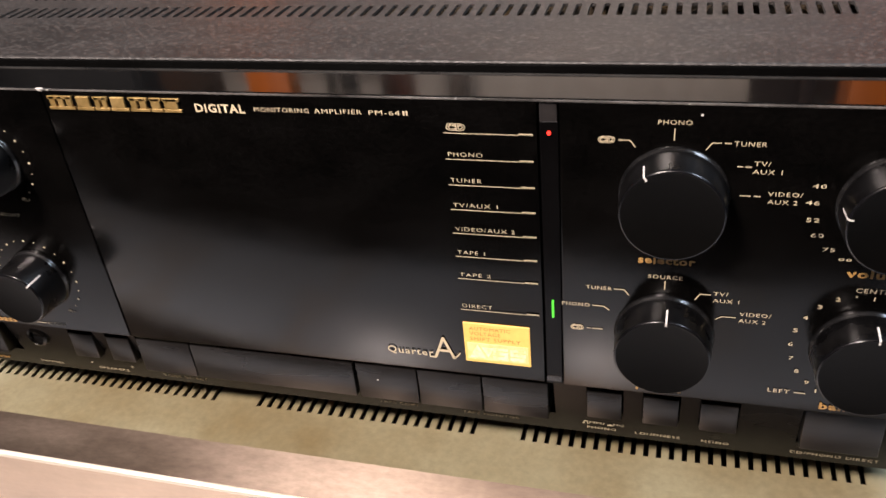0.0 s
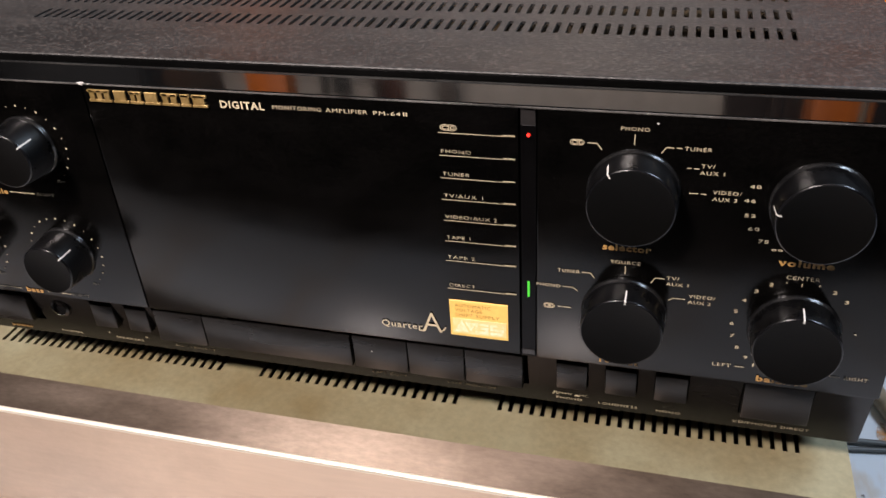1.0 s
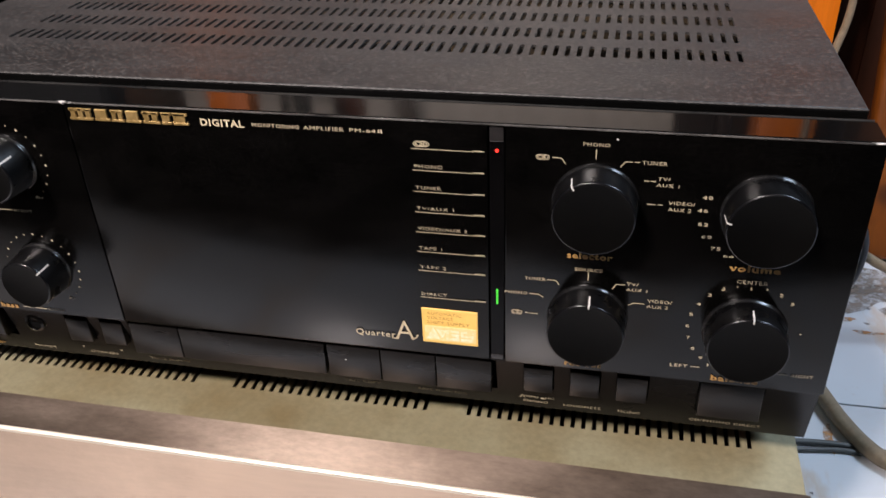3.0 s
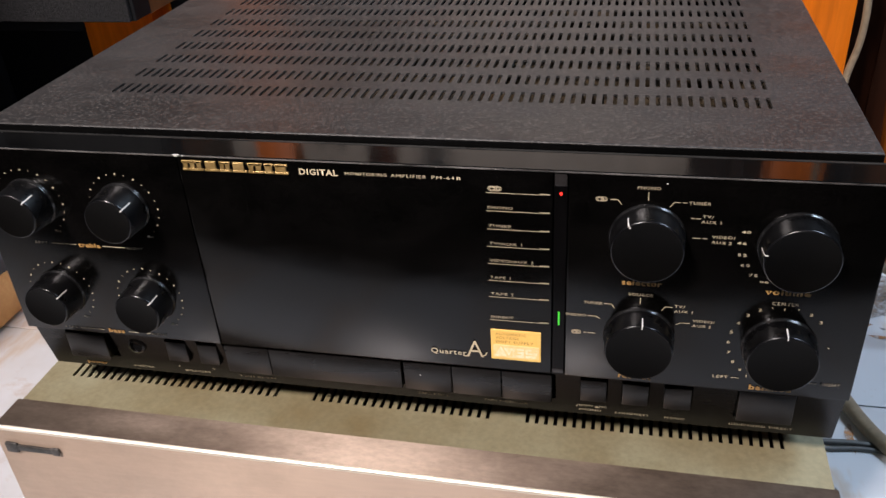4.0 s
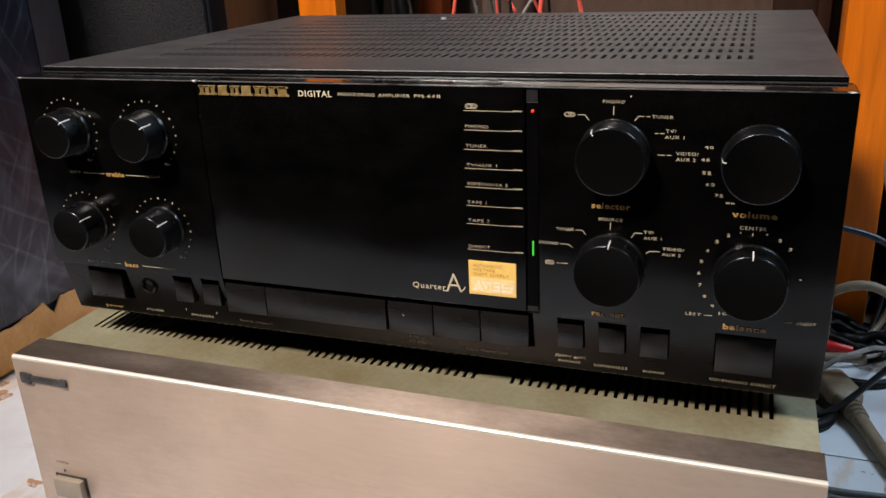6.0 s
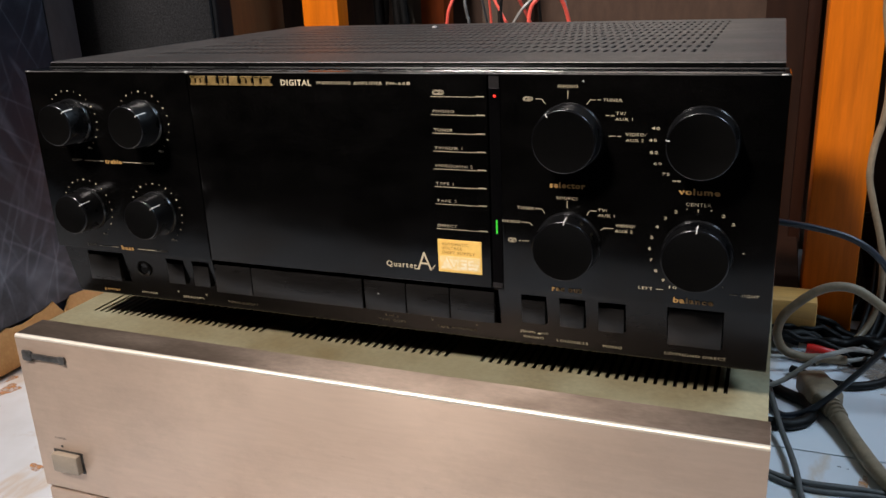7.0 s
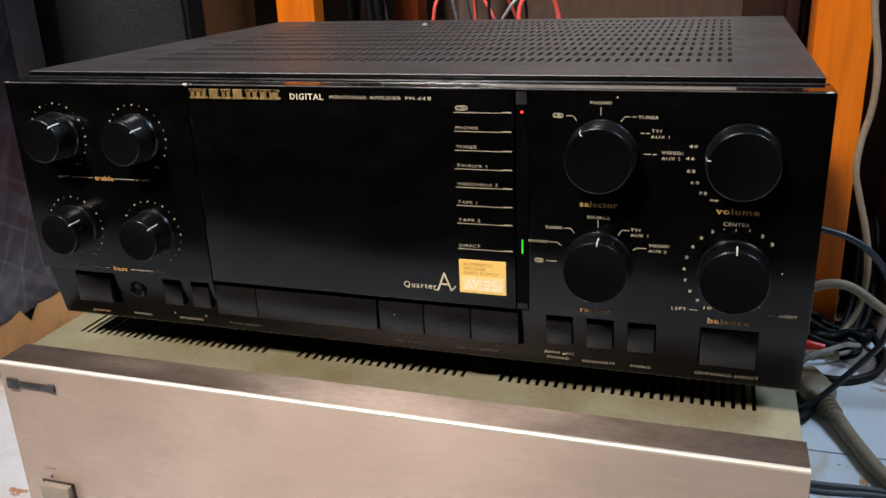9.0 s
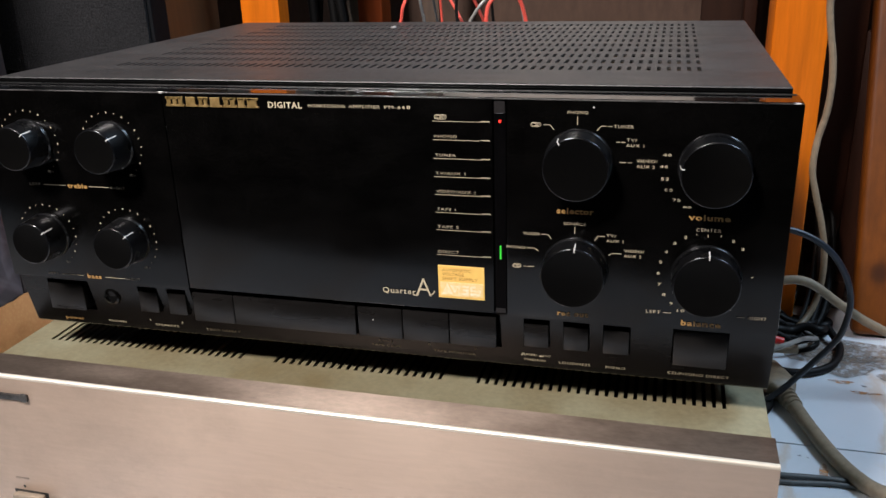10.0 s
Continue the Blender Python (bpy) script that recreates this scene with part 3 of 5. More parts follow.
def cover():
    px, py, nx, ny = 0.00495, 0.0240, 68, 10
    sx0, sy0 = 0.1696 - nx * px, 0.0738 - py / 2
    z, w, ln, t = 0.3178, 0.00105, 0.0068, 0.0011
    verts, faces = [], []

    def add(*pts):
        k = len(verts)
        verts.extend(pts)
        faces.append(tuple(range(k, k + len(pts))))

    arc = [(w * math.cos(a), ln - w + w * math.sin(a)) for a in (0, math.pi / 4, math.pi / 2, 3 * math.pi / 4, math.pi)]
    slot = arc + [(-u, -v) for u, v in arc]
    for i in range(nx):
        for j in range(ny):
            cx, cy = sx0 + (i + 0.5) * px, sy0 + (j + 0.5) * py
            pts = [(cx + u, cy + v) for u, v in slot]
            a, b, c, d = cx - px / 2, cx + px / 2, cy - py / 2, cy + py / 2
            right = [(cx, c), (b, c), (b, d), (cx, d), pts[2], pts[1], pts[0], pts[9], pts[8], pts[7]]
            left = [(cx, d), (a, d), (a, c), (cx, c), pts[7], pts[6], pts[5], pts[4], pts[3], pts[2]]
            add(*[(u, v, z) for u, v in right])
            add(*[(u, v, z) for u, v in left])
            for k in range(10):
                (u0, v0), (u1, v1) = pts[k], pts[(k + 1) % 10]
                add((u0, v0, z), (u1, v1, z), (u1, v1, z - t), (u0, v0, z - t))
    sx1, sy1 = sx0 + nx * px, sy0 + ny * py
    ox0, ox1, oy0, oy1, r = -0.2105, 0.2055, 0.0226, 0.3205, 0.0007
    prev, ph = (sx0, sx1, sy0, sy1), z
    for inset, h in ((r, z), (r * 0.3, z - r * 0.3), (0.0, z - r), (0.0, 0.3145)):
        cur = (ox0 + inset, ox1 - inset, oy0 + inset, oy1 - inset)
        a = [(prev[0], prev[2], ph), (prev[1], prev[2], ph), (prev[1], prev[3], ph), (prev[0], prev[3], ph)]
        b = [(cur[0], cur[2], h), (cur[1], cur[2], h), (cur[1], cur[3], h), (cur[0], cur[3], h)]
        for k in range(4):
            add(a[k], b[k], b[(k + 1) % 4], a[(k + 1) % 4])
        prev, ph = cur, h
    for k in ((ox0, ox0), (ox1, ox1)):
        add((k[0], oy0, 0.3145), (k[0], oy1, 0.3145), (k[0], oy1, 0.18), (k[0], oy0, 0.18))
    # the sheet drops slightly towards the back
    verts = [(u, v, h + 0.0007 - 0.0065 * (v - 0.0226)) for u, v, h in verts]
    me = bpy.data.meshes.new("top_cover")
    me.from_pydata(verts, [], faces)
    bm = bmesh.new()
    bm.from_mesh(me)
    bmesh.ops.remove_doubles(bm, verts=bm.verts, dist=1e-6)
    bm.to_mesh(me)
    bm.free()
    me.materials.append(COVER)
    ob = hang(new("top_cover", me), AMP)
    tagged(ob, "dusty black steel cover with rows of ventilation slots")
    part("cover_front_edge", box(-0.2104, 0.2054, 0.0219, 0.0227, 0.3120, 0.3180, 0.0002), GLOSS, AMP, "glossy black front edge of the cover")
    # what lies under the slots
    part("chassis", pierced_shell(), PIT, AMP, "inside of the amplifier case, coloured black for shade")
    part("circuit_board", box(-0.17, 0.18, 0.05, 0.31, 0.285, 0.288), INSIDE, AMP, "dusty brown circuit board under the slots")
    rnd = random.Random(3)
    for k in range(16):
        x, y = rnd.uniform(-0.08, 0.15), rnd.uniform(0.07, 0.28)
        r0, h0 = rnd.uniform(0.004, 0.008), rnd.uniform(0.012, 0.026)
        part("capacitor", lathe([(0, 0), (r0, 0), (r0, h0 - 0.001), (r0 * 0.8, h0), (0, h0)], (x, y, 0.288), "z", 14), INSIDE, AMP)
    part("cover_screw", lathe([(0, 0), (0.0024, 0), (0.0021, 0.0012), (0.0008, 0.0016), (0, 0.0016)], (-0.0590, 0.2755, 0.3168), "z", 12), SCREW, AMP, "small pale screw head on the cover")


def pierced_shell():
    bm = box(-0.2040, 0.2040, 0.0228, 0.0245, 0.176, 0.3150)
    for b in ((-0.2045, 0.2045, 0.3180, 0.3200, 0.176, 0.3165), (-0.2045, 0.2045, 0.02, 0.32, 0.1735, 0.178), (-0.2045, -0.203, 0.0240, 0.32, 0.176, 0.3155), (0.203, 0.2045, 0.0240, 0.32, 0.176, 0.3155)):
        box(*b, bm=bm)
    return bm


cover()


def knob(x, z, r, base, front, length, turn):
    """A round tapered knob on a thin flange; turn: degrees clockwise from the top."""
    sk = 0.0020
    body = lathe([(r * 0.985, -sk + 0.0002), (r * 0.992, -sk), (r * 0.988, -sk - 0.0012), (r + (front - r) * 0.45, -length * 0.55), (front + 0.0001, -length + 0.0016), (front, -length + 0.0007)], (x, 0, z), steps=64)
    ob = part("knob", body, KNOB, AMP, "round black knob with a white pointer line", True)
    part("skirt", lathe([(0, 0.0), (base, 0.0), (base + 0.0001, -0.0004), (base - 0.0001, -0.0009), (base - 0.0004, -0.0013), (r * 0.99, -0.0016), (r * 0.985, -sk + 0.0002)], (x, 0, z), steps=64), SKIRT, ob, "thin glossy flange", True)
    part("rim", lathe([(front, -length + 0.0007), (front - 0.0001, -length + 0.0003), (front - 0.0004, -length + 0.00005), (front - 0.0006, -length)], (x, 0, z), steps=64), RIM, ob, "thin polished edge ring", True)
    part("cap", lathe([(front - 0.0006, -length), (front - 0.0011, -length + 0.00015), (0, -length + 0.0002)], (x, 0, z), steps=64), KNOB_FACE, ob, "flat dark cap", True)
    bm = bmesh.new()
    # the line runs from the edge of the cap back along the tapered side
    rows = [(-length - 0.0001, front - 0.0016), (-length - 0.0001, front - 0.0003), (-length + 0.0008, front + 0.00012), (-length * 0.56, front + (r - front) * 0.46 + 0.0003)]
    pairs = [[bm.verts.new((k, a, b)) for k in (-0.0003, 0.0003)] for a, b in rows]
    for p, q in zip(pairs, pairs[1:]):
        bm.faces.new((p[0], p[1], q[1], q[0]))
    bmesh.ops.transform(bm, matrix=pose(x, 0, z, 0, turn, 0), verts=bm.verts)
    part("pointer", bm, WHITE_MARK, ob, "white pointer line")
    return ob


for kx, kz, kt in ((0.1152, 0.2870, -33), (0.1745, 0.2868, -80), (0.1150, 0.2352, 3), (0.1745, 0.2354, 1)):
    knob(kx, kz, 0.0153, 0.0157, 0.0147, 0.0127, kt)
for kx, kz, kt in ((-0.1779, 0.2871, 46), (-0.1276, 0.2872, 53), (-0.1781, 0.2344, 54), (-0.1269, 0.2346, 50)):
    knob(kx, kz, 0.0127, 0.0131, 0.0117, 0.0150, kt)


LEAN = 0.209


def lean_y(z):
    """Depth of the lower panel, which leans back towards its lower edge."""
    return 0.0045 + LEAN * (0.2083 - z)


def lower_panel():
    small = [(-0.1310, -0.1200), (-0.1124, -0.1020), (0.0899, 0.1013), (0.1097, 0.1210), (0.1292, 0.1408)]
    holes = [(-0.1908, -0.1632, 0.1852, 0.2052), (-0.0976, 0.0778, 0.1852, 0.2075), (0.1620, 0.1879, 0.1850, 0.2056)]
    holes += [(a - 0.0003, b + 0.0015, 0.1885, 0.2046) for a, b in small]
    bm = pierced_plate(-0.2082, 0.2082, 0.1750, 0.2083, 0.0045, 0.008, holes)
    for v in bm.verts:
        v.co.y += LEAN * (0.2083 - v.co.z)
    yb = lean_y(0.1750)
    under = [(yb, 0.1750), (yb + 0.0010, 0.1740), (yb + 0.0035, 0.1733), (0.04, 0.1732)]
    for (ya, za), (yc, zc) in zip(under, under[1:]):
        bm.faces.new([bm.verts.new(p) for p in ((-0.2082, ya, za), (0.2082, ya, za), (0.2082, yc, zc), (-0.2082, yc, zc))])
    for x in (-0.2082, 0.2082):
        bm.faces.new([bm.verts.new(p) for p in ((x, 0.0045, 0.2083), *((x, a, b) for a, b in under), (x, 0.04, 0.2083))])
    low = part("lower_panel", bm, LOWER, AMP, "black lower panel with a row of push buttons")
    part("power_button", box(-0.1900, -0.1664, 0.0040, 0.0125, 0.1866, 0.2030, 0.0006), BUTTON, AMP, "large square dark push button", True)
    for a, b in small:
        part("push_button", box(a, b + 0.0009, 0.0054, 0.0125, 0.1888, 0.2016, 0.0004), BUTTON, AMP, "small square dark push button", True)
    for a, b in ((-0.0952, -0.0704), (-0.0701, 0.0006), (0.0019, 0.0263), (0.0267, 0.0513), (0.0517, 0.0761)):
        part("wide_button", box(a, b, 0.0030, 0.0125, 0.1874, 0.2050, 0.0006), BUTTON, AMP, "flat dark rectangular button", True)
    part("direct_button", box(0.1626, 0.1875, 0.0050, 0.0125, 0.1860, 0.2049, 0.0006), BUTTON, AMP, "wide dark push button", True)
    jy = lean_y(0.1962)
    jack = part("headphone_jack", lathe([(0.0032, jy + 0.003), (0.0032, jy - 0.0010), (0.0037, jy - 0.0016), (0.0050, jy - 0.0010), (0.0056, jy + 0.0016)], (-0.1495, 0, 0.1962), steps=28), LOWER, AMP, "round black headphone socket", True)
    part("socket_hole", lathe([(0, jy), (0.0031, jy), (0.0031, jy - 0.0006)], (-0.1495, 0, 0.1962), steps=28), PIT, jack)
    bm = bmesh.new()
    bmesh.ops.create_circle(bm, cap_ends=True, segments=8, radius=0.00035, matrix=pose(0.0105, 0.0028, 0.1977, 90))
    part("paint_speck", bm, WHITE_MARK, AMP, "tiny white speck")
    return low


LOW = lower_panel()


def feet(parent, xs, ys, z0, z1, r):
    for x in xs:
        for y in ys:
            part("foot", lathe([(0, 0), (r * 0.92, 0), (r, 0.002), (r, z1 - z0), (0, z1 - z0)], (x, y, z0), "z", 24), RUBBER, parent, "round black rubber foot", True)


feet(AMP, (-0.178, 0.178), (0.085, 0.28), 0.1555, 0.1738, 0.021)


def lamps():
    part("red_indicator", lathe([(0, -0.0004), (0.0004, -0.0003), (0.00065, 0.0004), (0.00065, 0.0014), (0, 0.0014)], (0.0791, 0.0006, 0.3050), steps=14), LED_RED, AMP, "lit red indicator lamp", True)
    part("green_indicator", box(0.0787, 0.0795, 0.0006, 0.003, 0.2372, 0.2443, 0.0002), LED_GREEN, AMP, "lit green indicator bar")


lamps()

# ---------- printing on the faceplate ----------
ROWS_Z = (0.3046, 0.2958, 0.2868, 0.2779, 0.2690, 0.2600, 0.2511, 0.2381)
SOURCES = (("CD", 0.0062), ("PHONO", 0.0108), ("TUNER", 0.0100), ("TV/AUX 1", 0.0145), ("VIDEO/AUX 2", 0.0195), ("TAPE 1", 0.0092), ("TAPE 2", 0.0106), ("DIRECT", 0.0104))
for rz, (words, wide) in zip(ROWS_Z, SOURCES):
    if words == "CD":
        lettering(words, 0.0482, rz + 0.0020, 0.0020, wide, INK, MID, align="LEFT", bold=0.06, outline=0.00013)
    else:
        lettering(words, 0.0482, rz + 0.0017, 0.00145, wide, INK, MID, align="LEFT", bold=-0.015)
    strokes([((0.0474, rz), (0.0745, rz))], 0.00026, INK, MID)
    strokes([((0.0703, rz + 0.0002), (0.0746, rz + 0.0002))], 0.0007, INK, MID)

lettering("DIGITAL", -0.0265, 0.3106, 0.0028, 0.0178, INK, MID, bold=0.04)
lettering("MONITORING", -0.0049, 0.3106, 0.0015, 0.0188, INK, MID, bold=0.0)
lettering("AMPLIFIER", 0.0142, 0.3106, 0.0015, 0.0158, INK, MID, bold=0.0)
lettering("PM-64", 0.0293, 0.3106, 0.0015, 0.0100, INK, MID, bold=0.0)
strokes([((0.0355, 0.3099), (0.0355, 0.3114)), ((0.0365, 0.3099), (0.0365, 0.3114))], 0.0006, INK, MID)


def emblem():
    """The maker's mark, drawn as a row of plain raised brass shapes."""
    rnd = random.Random(11)
    x = -0.0914
    for w, kind in ((0.0108, 3), (0.0070, 1), (0.0060, 2), (0.0072, 1), (0.0078, 2), (0.0046, 0), (0.0068, 4)):
        bm = bmesh.new()
        h, foot = 0.0048, 0.0010
        box(x, x + w * 0.94, -0.0006, 0.0004, 0.3088, 0.3088 + foot, 0.0001, 1, bm)
        n = {0: 1, 1: 1, 2: 2, 3: 3, 4: 1}[kind]
        for k in range(n):
            a = x + w * (0.06 + 0.9 * k / n)
            box(a, a + w * (0.62 / n if n > 1 else 0.72), -0.0006, 0.0004, 0.3088 + foot, 0.3088 + h, 0.00015, 1, bm)
        if kind != 1:
            box(x, x + w * 0.9, -0.0006, 0.0004, 0.3088 + h * 0.78, 0.3088 + h, 0.0001, 1, bm)
        part("emblem_shape", bm, BRASS, MID, "raised brass shape of the maker's mark")
        x += w + 0.0002


emblem()

lettering("Quarter", 0.0268, 0.2170, 0.0030, 0.0175, INK, MID, bold=0.01)
lettering("A", 0.0398, 0.2200, 0.0098, 0.0082, INK, MID, bold=-0.01)
strokes([((0.0340, 0.2152), (0.0368, 0.2152)), ((0.0425, 0.2156), (0.0445, 0.2165)), ((0.0445, 0.2165), (0.0455, 0.2182))], 0.0006, INK, MID)


def sticker():
    ob = part("sticker", box(0.0476, 0.0711, -0.0003, 0.0003, 0.2151, 0.2325, 0.0001, 1), STICKER, MID, "yellow paper sticker with brown and white print")
    for words, z, w in (("AUTOMATIC", 0.2303, 0.0145), ("VOLTAGE", 0.2281, 0.0110), ("SHIFT SUPPLY", 0.2258, 0.0180)):
        lettering(words, 0.0498, z, 0.0015, w, STICKER_INK, ob, -0.00045, "LEFT", bold=0.01)
    # white mark as plain shapes, partly rubbed
    y = -0.00045
    part("sticker_patch", box(0.0486, 0.0703, -0.0004, -0.0002, 0.2163, 0.2238, 0.00005, 1), STICKER_PALE, ob, "pale rubbed patch")
    bm = bmesh.new()
    for a, b, c in (((0.0493, 0.2172), (0.0523, 0.2232), (0.0551, 0.2172)), ((0.0537, 0.2222), (0.0560, 0.2180), (0.0583, 0.2222))):
        bm.faces.new([bm.verts.new((p[0], y, p[1])) for p in (a, b, c)])
        y -= 0.00004
    for x0, x1 in ((0.0578, 0.0632), (0.0640, 0.0694)):
        for z0, z1 in ((0.2172, 0.2186), (0.2194, 0.2206), (0.2213, 0.2224)):
            bm.faces.new([bm.verts.new((u, y, w)) for u, w in ((x0, z0), (x1, z0), (x1, z1), (x0, z1))])
        bm.faces.new([bm.verts.new((u, y - 0.00004, w)) for u, w in ((x0, 0.2194), (x0 + 0.0012, 0.2194), (x0 + 0.0012, 0.2224), (x0, 0.2224))])
        bm.faces.new([bm.verts.new((u, y - 0.00004, w)) for u, w in ((x1 - 0.0012, 0.2172), (x1, 0.2172), (x1, 0.2206), (x1 - 0.0012, 0.2206))])
    part("sticker_mark", bm, STICKER_WHITE, ob, "white plain shapes")


sticker()


def knob_legends():
    for words, x, z, w in (("selector", 0.1145, 0.2640, 0.0170), ("volume", 0.174, 0.2640, 0.0180), ("rec out", 0.1145, 0.2118, 0.0148), ("balance", 0.174, 0.2118, 0.0180)):
        lettering(words, x, z, 0.0026, w, GOLD, RIGHT, bold=0.05)
    t = 0.0014
    for words, x, z, w in (("PHONO", 0.1145, 0.3101, 0.0092), ("CD", 0.0958, 0.3042, 0.0050), ("TUNER", 0.1348, 0.3042, 0.0086), ("TV/", 0.1385, 0.2983, 0.0044), ("AUX 1", 0.1400, 0.2958, 0.0078),
                           ("VIDEO/", 0.1455, 0.2890, 0.0092), ("AUX 2", 0.1450, 0.2864, 0.0080), ("SOURCE", 0.1145, 0.2578, 0.0104), ("TUNER", 0.0942, 0.2518, 0.0082), ("PHONO", 0.0868, 0.2446, 0.0090),
                           ("CD", 0.0872, 0.2351, 0.0044), ("TV/", 0.1313, 0.2530, 0.0044), ("AUX 1", 0.1330, 0.2504, 0.0078), ("VIDEO/", 0.1420, 0.2460, 0.0092), ("AUX 2", 0.1413, 0.2434, 0.0080)):
        if words == "CD":
            lettering(words, x, z, t * 1.3, w, INK, RIGHT, bold=0.05, outline=0.00012)
        else:
            lettering(words, x, z, t, w, INK, RIGHT)
    ticks = [((0.1145, 0.3045), (0.1145, 0.3082)), ((0.0992, 0.3042), (0.1024, 0.3042)), ((0.1024, 0.3042), (0.1040, 0.3020)), ((0.1232, 0.3020), (0.1248, 0.3042)), ((0.1248, 0.3042), (0.1272, 0.3042)), ((0.1280, 0.3042), (0.1298, 0.3042)),
             ((0.1318, 0.2972), (0.1334, 0.2972)), ((0.1340, 0.2972), (0.1358, 0.2972)), ((0.1334, 0.2880), (0.1364, 0.2880)), ((0.1372, 0.2880), (0.1390, 0.2880)),
             ((0.1145, 0.2530), (0.1145, 0.2564)), ((0.0990, 0.2518), (0.1022, 0.2518)), ((0.1022, 0.2518), (0.1036, 0.2498)), ((0.0922, 0.2446), (0.0958, 0.2446)), ((0.0958, 0.2446), (0.0976, 0.2432)),
             ((0.0905, 0.2351), (0.0917, 0.2351)), ((0.0922, 0.2351), (0.0956, 0.2351)), ((0.1238, 0.2500), (0.1252, 0.2524)), ((0.1252, 0.2524), (0.1285, 0.2524)), ((0.1304, 0.2432), (0.1322, 0.2444)), ((0.1322, 0.2444), (0.1364, 0.2444)),
             ((0.174, 0.2548), (0.174, 0.2562))]
    for a, b in ticks:
        strokes([(a, b)], 0.00032, INK, RIGHT)
    for words, x, z, w in (("40", 0.1540, 0.2921, 0.0036), ("46", 0.1529, 0.2868, 0.0036), ("52", 0.1537, 0.2812, 0.0036), ("60", 0.1555, 0.2762, 0.0035), ("75", 0.1592, 0.2716, 0.0034), ("oo", 0.1640, 0.2688, 0.0036)):
        lettering(words, x, z, 0.0013, w, INK if words in ("40", "46", "52", "oo") else INK_WORN, RIGHT, bold=0.01)
    lettering("CENTER", 0.174, 0.2582, 0.0016, 0.0108, INK_WORN, RIGHT, bold=0.0)
    lettering("LEFT", 0.1522, 0.2163, 0.0015, 0.0066, INK, RIGHT, bold=0.0)
    lettering("RIGHT", 0.1985, 0.2168, 0.0015, 0.0080, INK_WORN, RIGHT, bold=0.0)
    strokes([((0.1568, 0.2163), (0.1602, 0.2163))], 0.0003, INK, RIGHT)
    strokes([((0.1895, 0.2168), (0.1930, 0.2168))], 0.0003, INK_WORN, RIGHT)
    for k, words in enumerate(("2", "3", "4", "5", "6", "7", "8", "9", "10")):
        a = radians(28 + 15.6 * k)
        lettering(words, 0.174 - 0.0206 * math.sin(a), 0.2362 + 0.0206 * math.cos(a), 0.0014, 0.0014 if k < 8 else 0.0034, INK, RIGHT, bold=0.01)
    for k, words in ((0, "2"), (1, "3")):
        a = radians(32 + 15.6 * k)
        lettering(words, 0.174 + 0.0206 * math.sin(a), 0.2362 + 0.0206 * math.cos(a), 0.0014, 0.0014, INK, RIGHT, bold=0.01)
    for a in (-14, 88, 142, 16):
        strokes([((0.174 + 0.020 * math.sin(radians(a)), 0.2362 + 0.020 * math.cos(radians(a))), (0.174 + 0.0208 * math.sin(radians(a)), 0.2362 + 0.0208 * math.cos(radians(a))))], 0.0005, INK_WORN, RIGHT)


knob_legends()


def tone_legends():
    for words, z in (("treble", 0.2641), ("bass", 0.2112)):
        lettering(words, -0.1533, z, 0.0024, 0.0122 if words == "treble" else 0.0092, GOLD, LEFT, bold=0.05)
        lettering("LEFT", -0.1800, z, 0.0014, 0.0072, INK_WORN, LEFT, bold=0.0)
        lettering("RIGHT", -0.1281, z, 0.0014, 0.0088, INK_WORN, LEFT, bold=0.0)
        strokes([((-0.1745, z), (-0.1605, z))], 0.0003, INK, LEFT)
        strokes([((-0.1462, z), (-0.1335, z))], 0.0003, INK, LEFT)
    for cx in (-0.1782, -0.1275):
        for cz in (0.2871, 0.2346):
            for k in range(-9, 11):
                a = radians(15 * k)
                big = k % 2 == 0
                u, v = cx + 0.0177 * math.sin(a), cz + 0.0177 * math.cos(a)
                if big:
                    strokes([((u - 0.00038, v), (u + 0.00038, v))], 0.0008, INK, LEFT, name="scale_mark")
                else:
                    strokes([((u - 0.0003 * math.sin(a), v - 0.0003 * math.cos(a)), (u + 0.0003 * math.sin(a), v + 0.0003 * math.cos(a)))], 0.0004, INK, LEFT, name="scale_mark")
            lettering("10+", cx + 0.0098, cz - 0.0157, 0.0013, 0.0036, INK_WORN, LEFT, bold=0.0)


tone_legends()


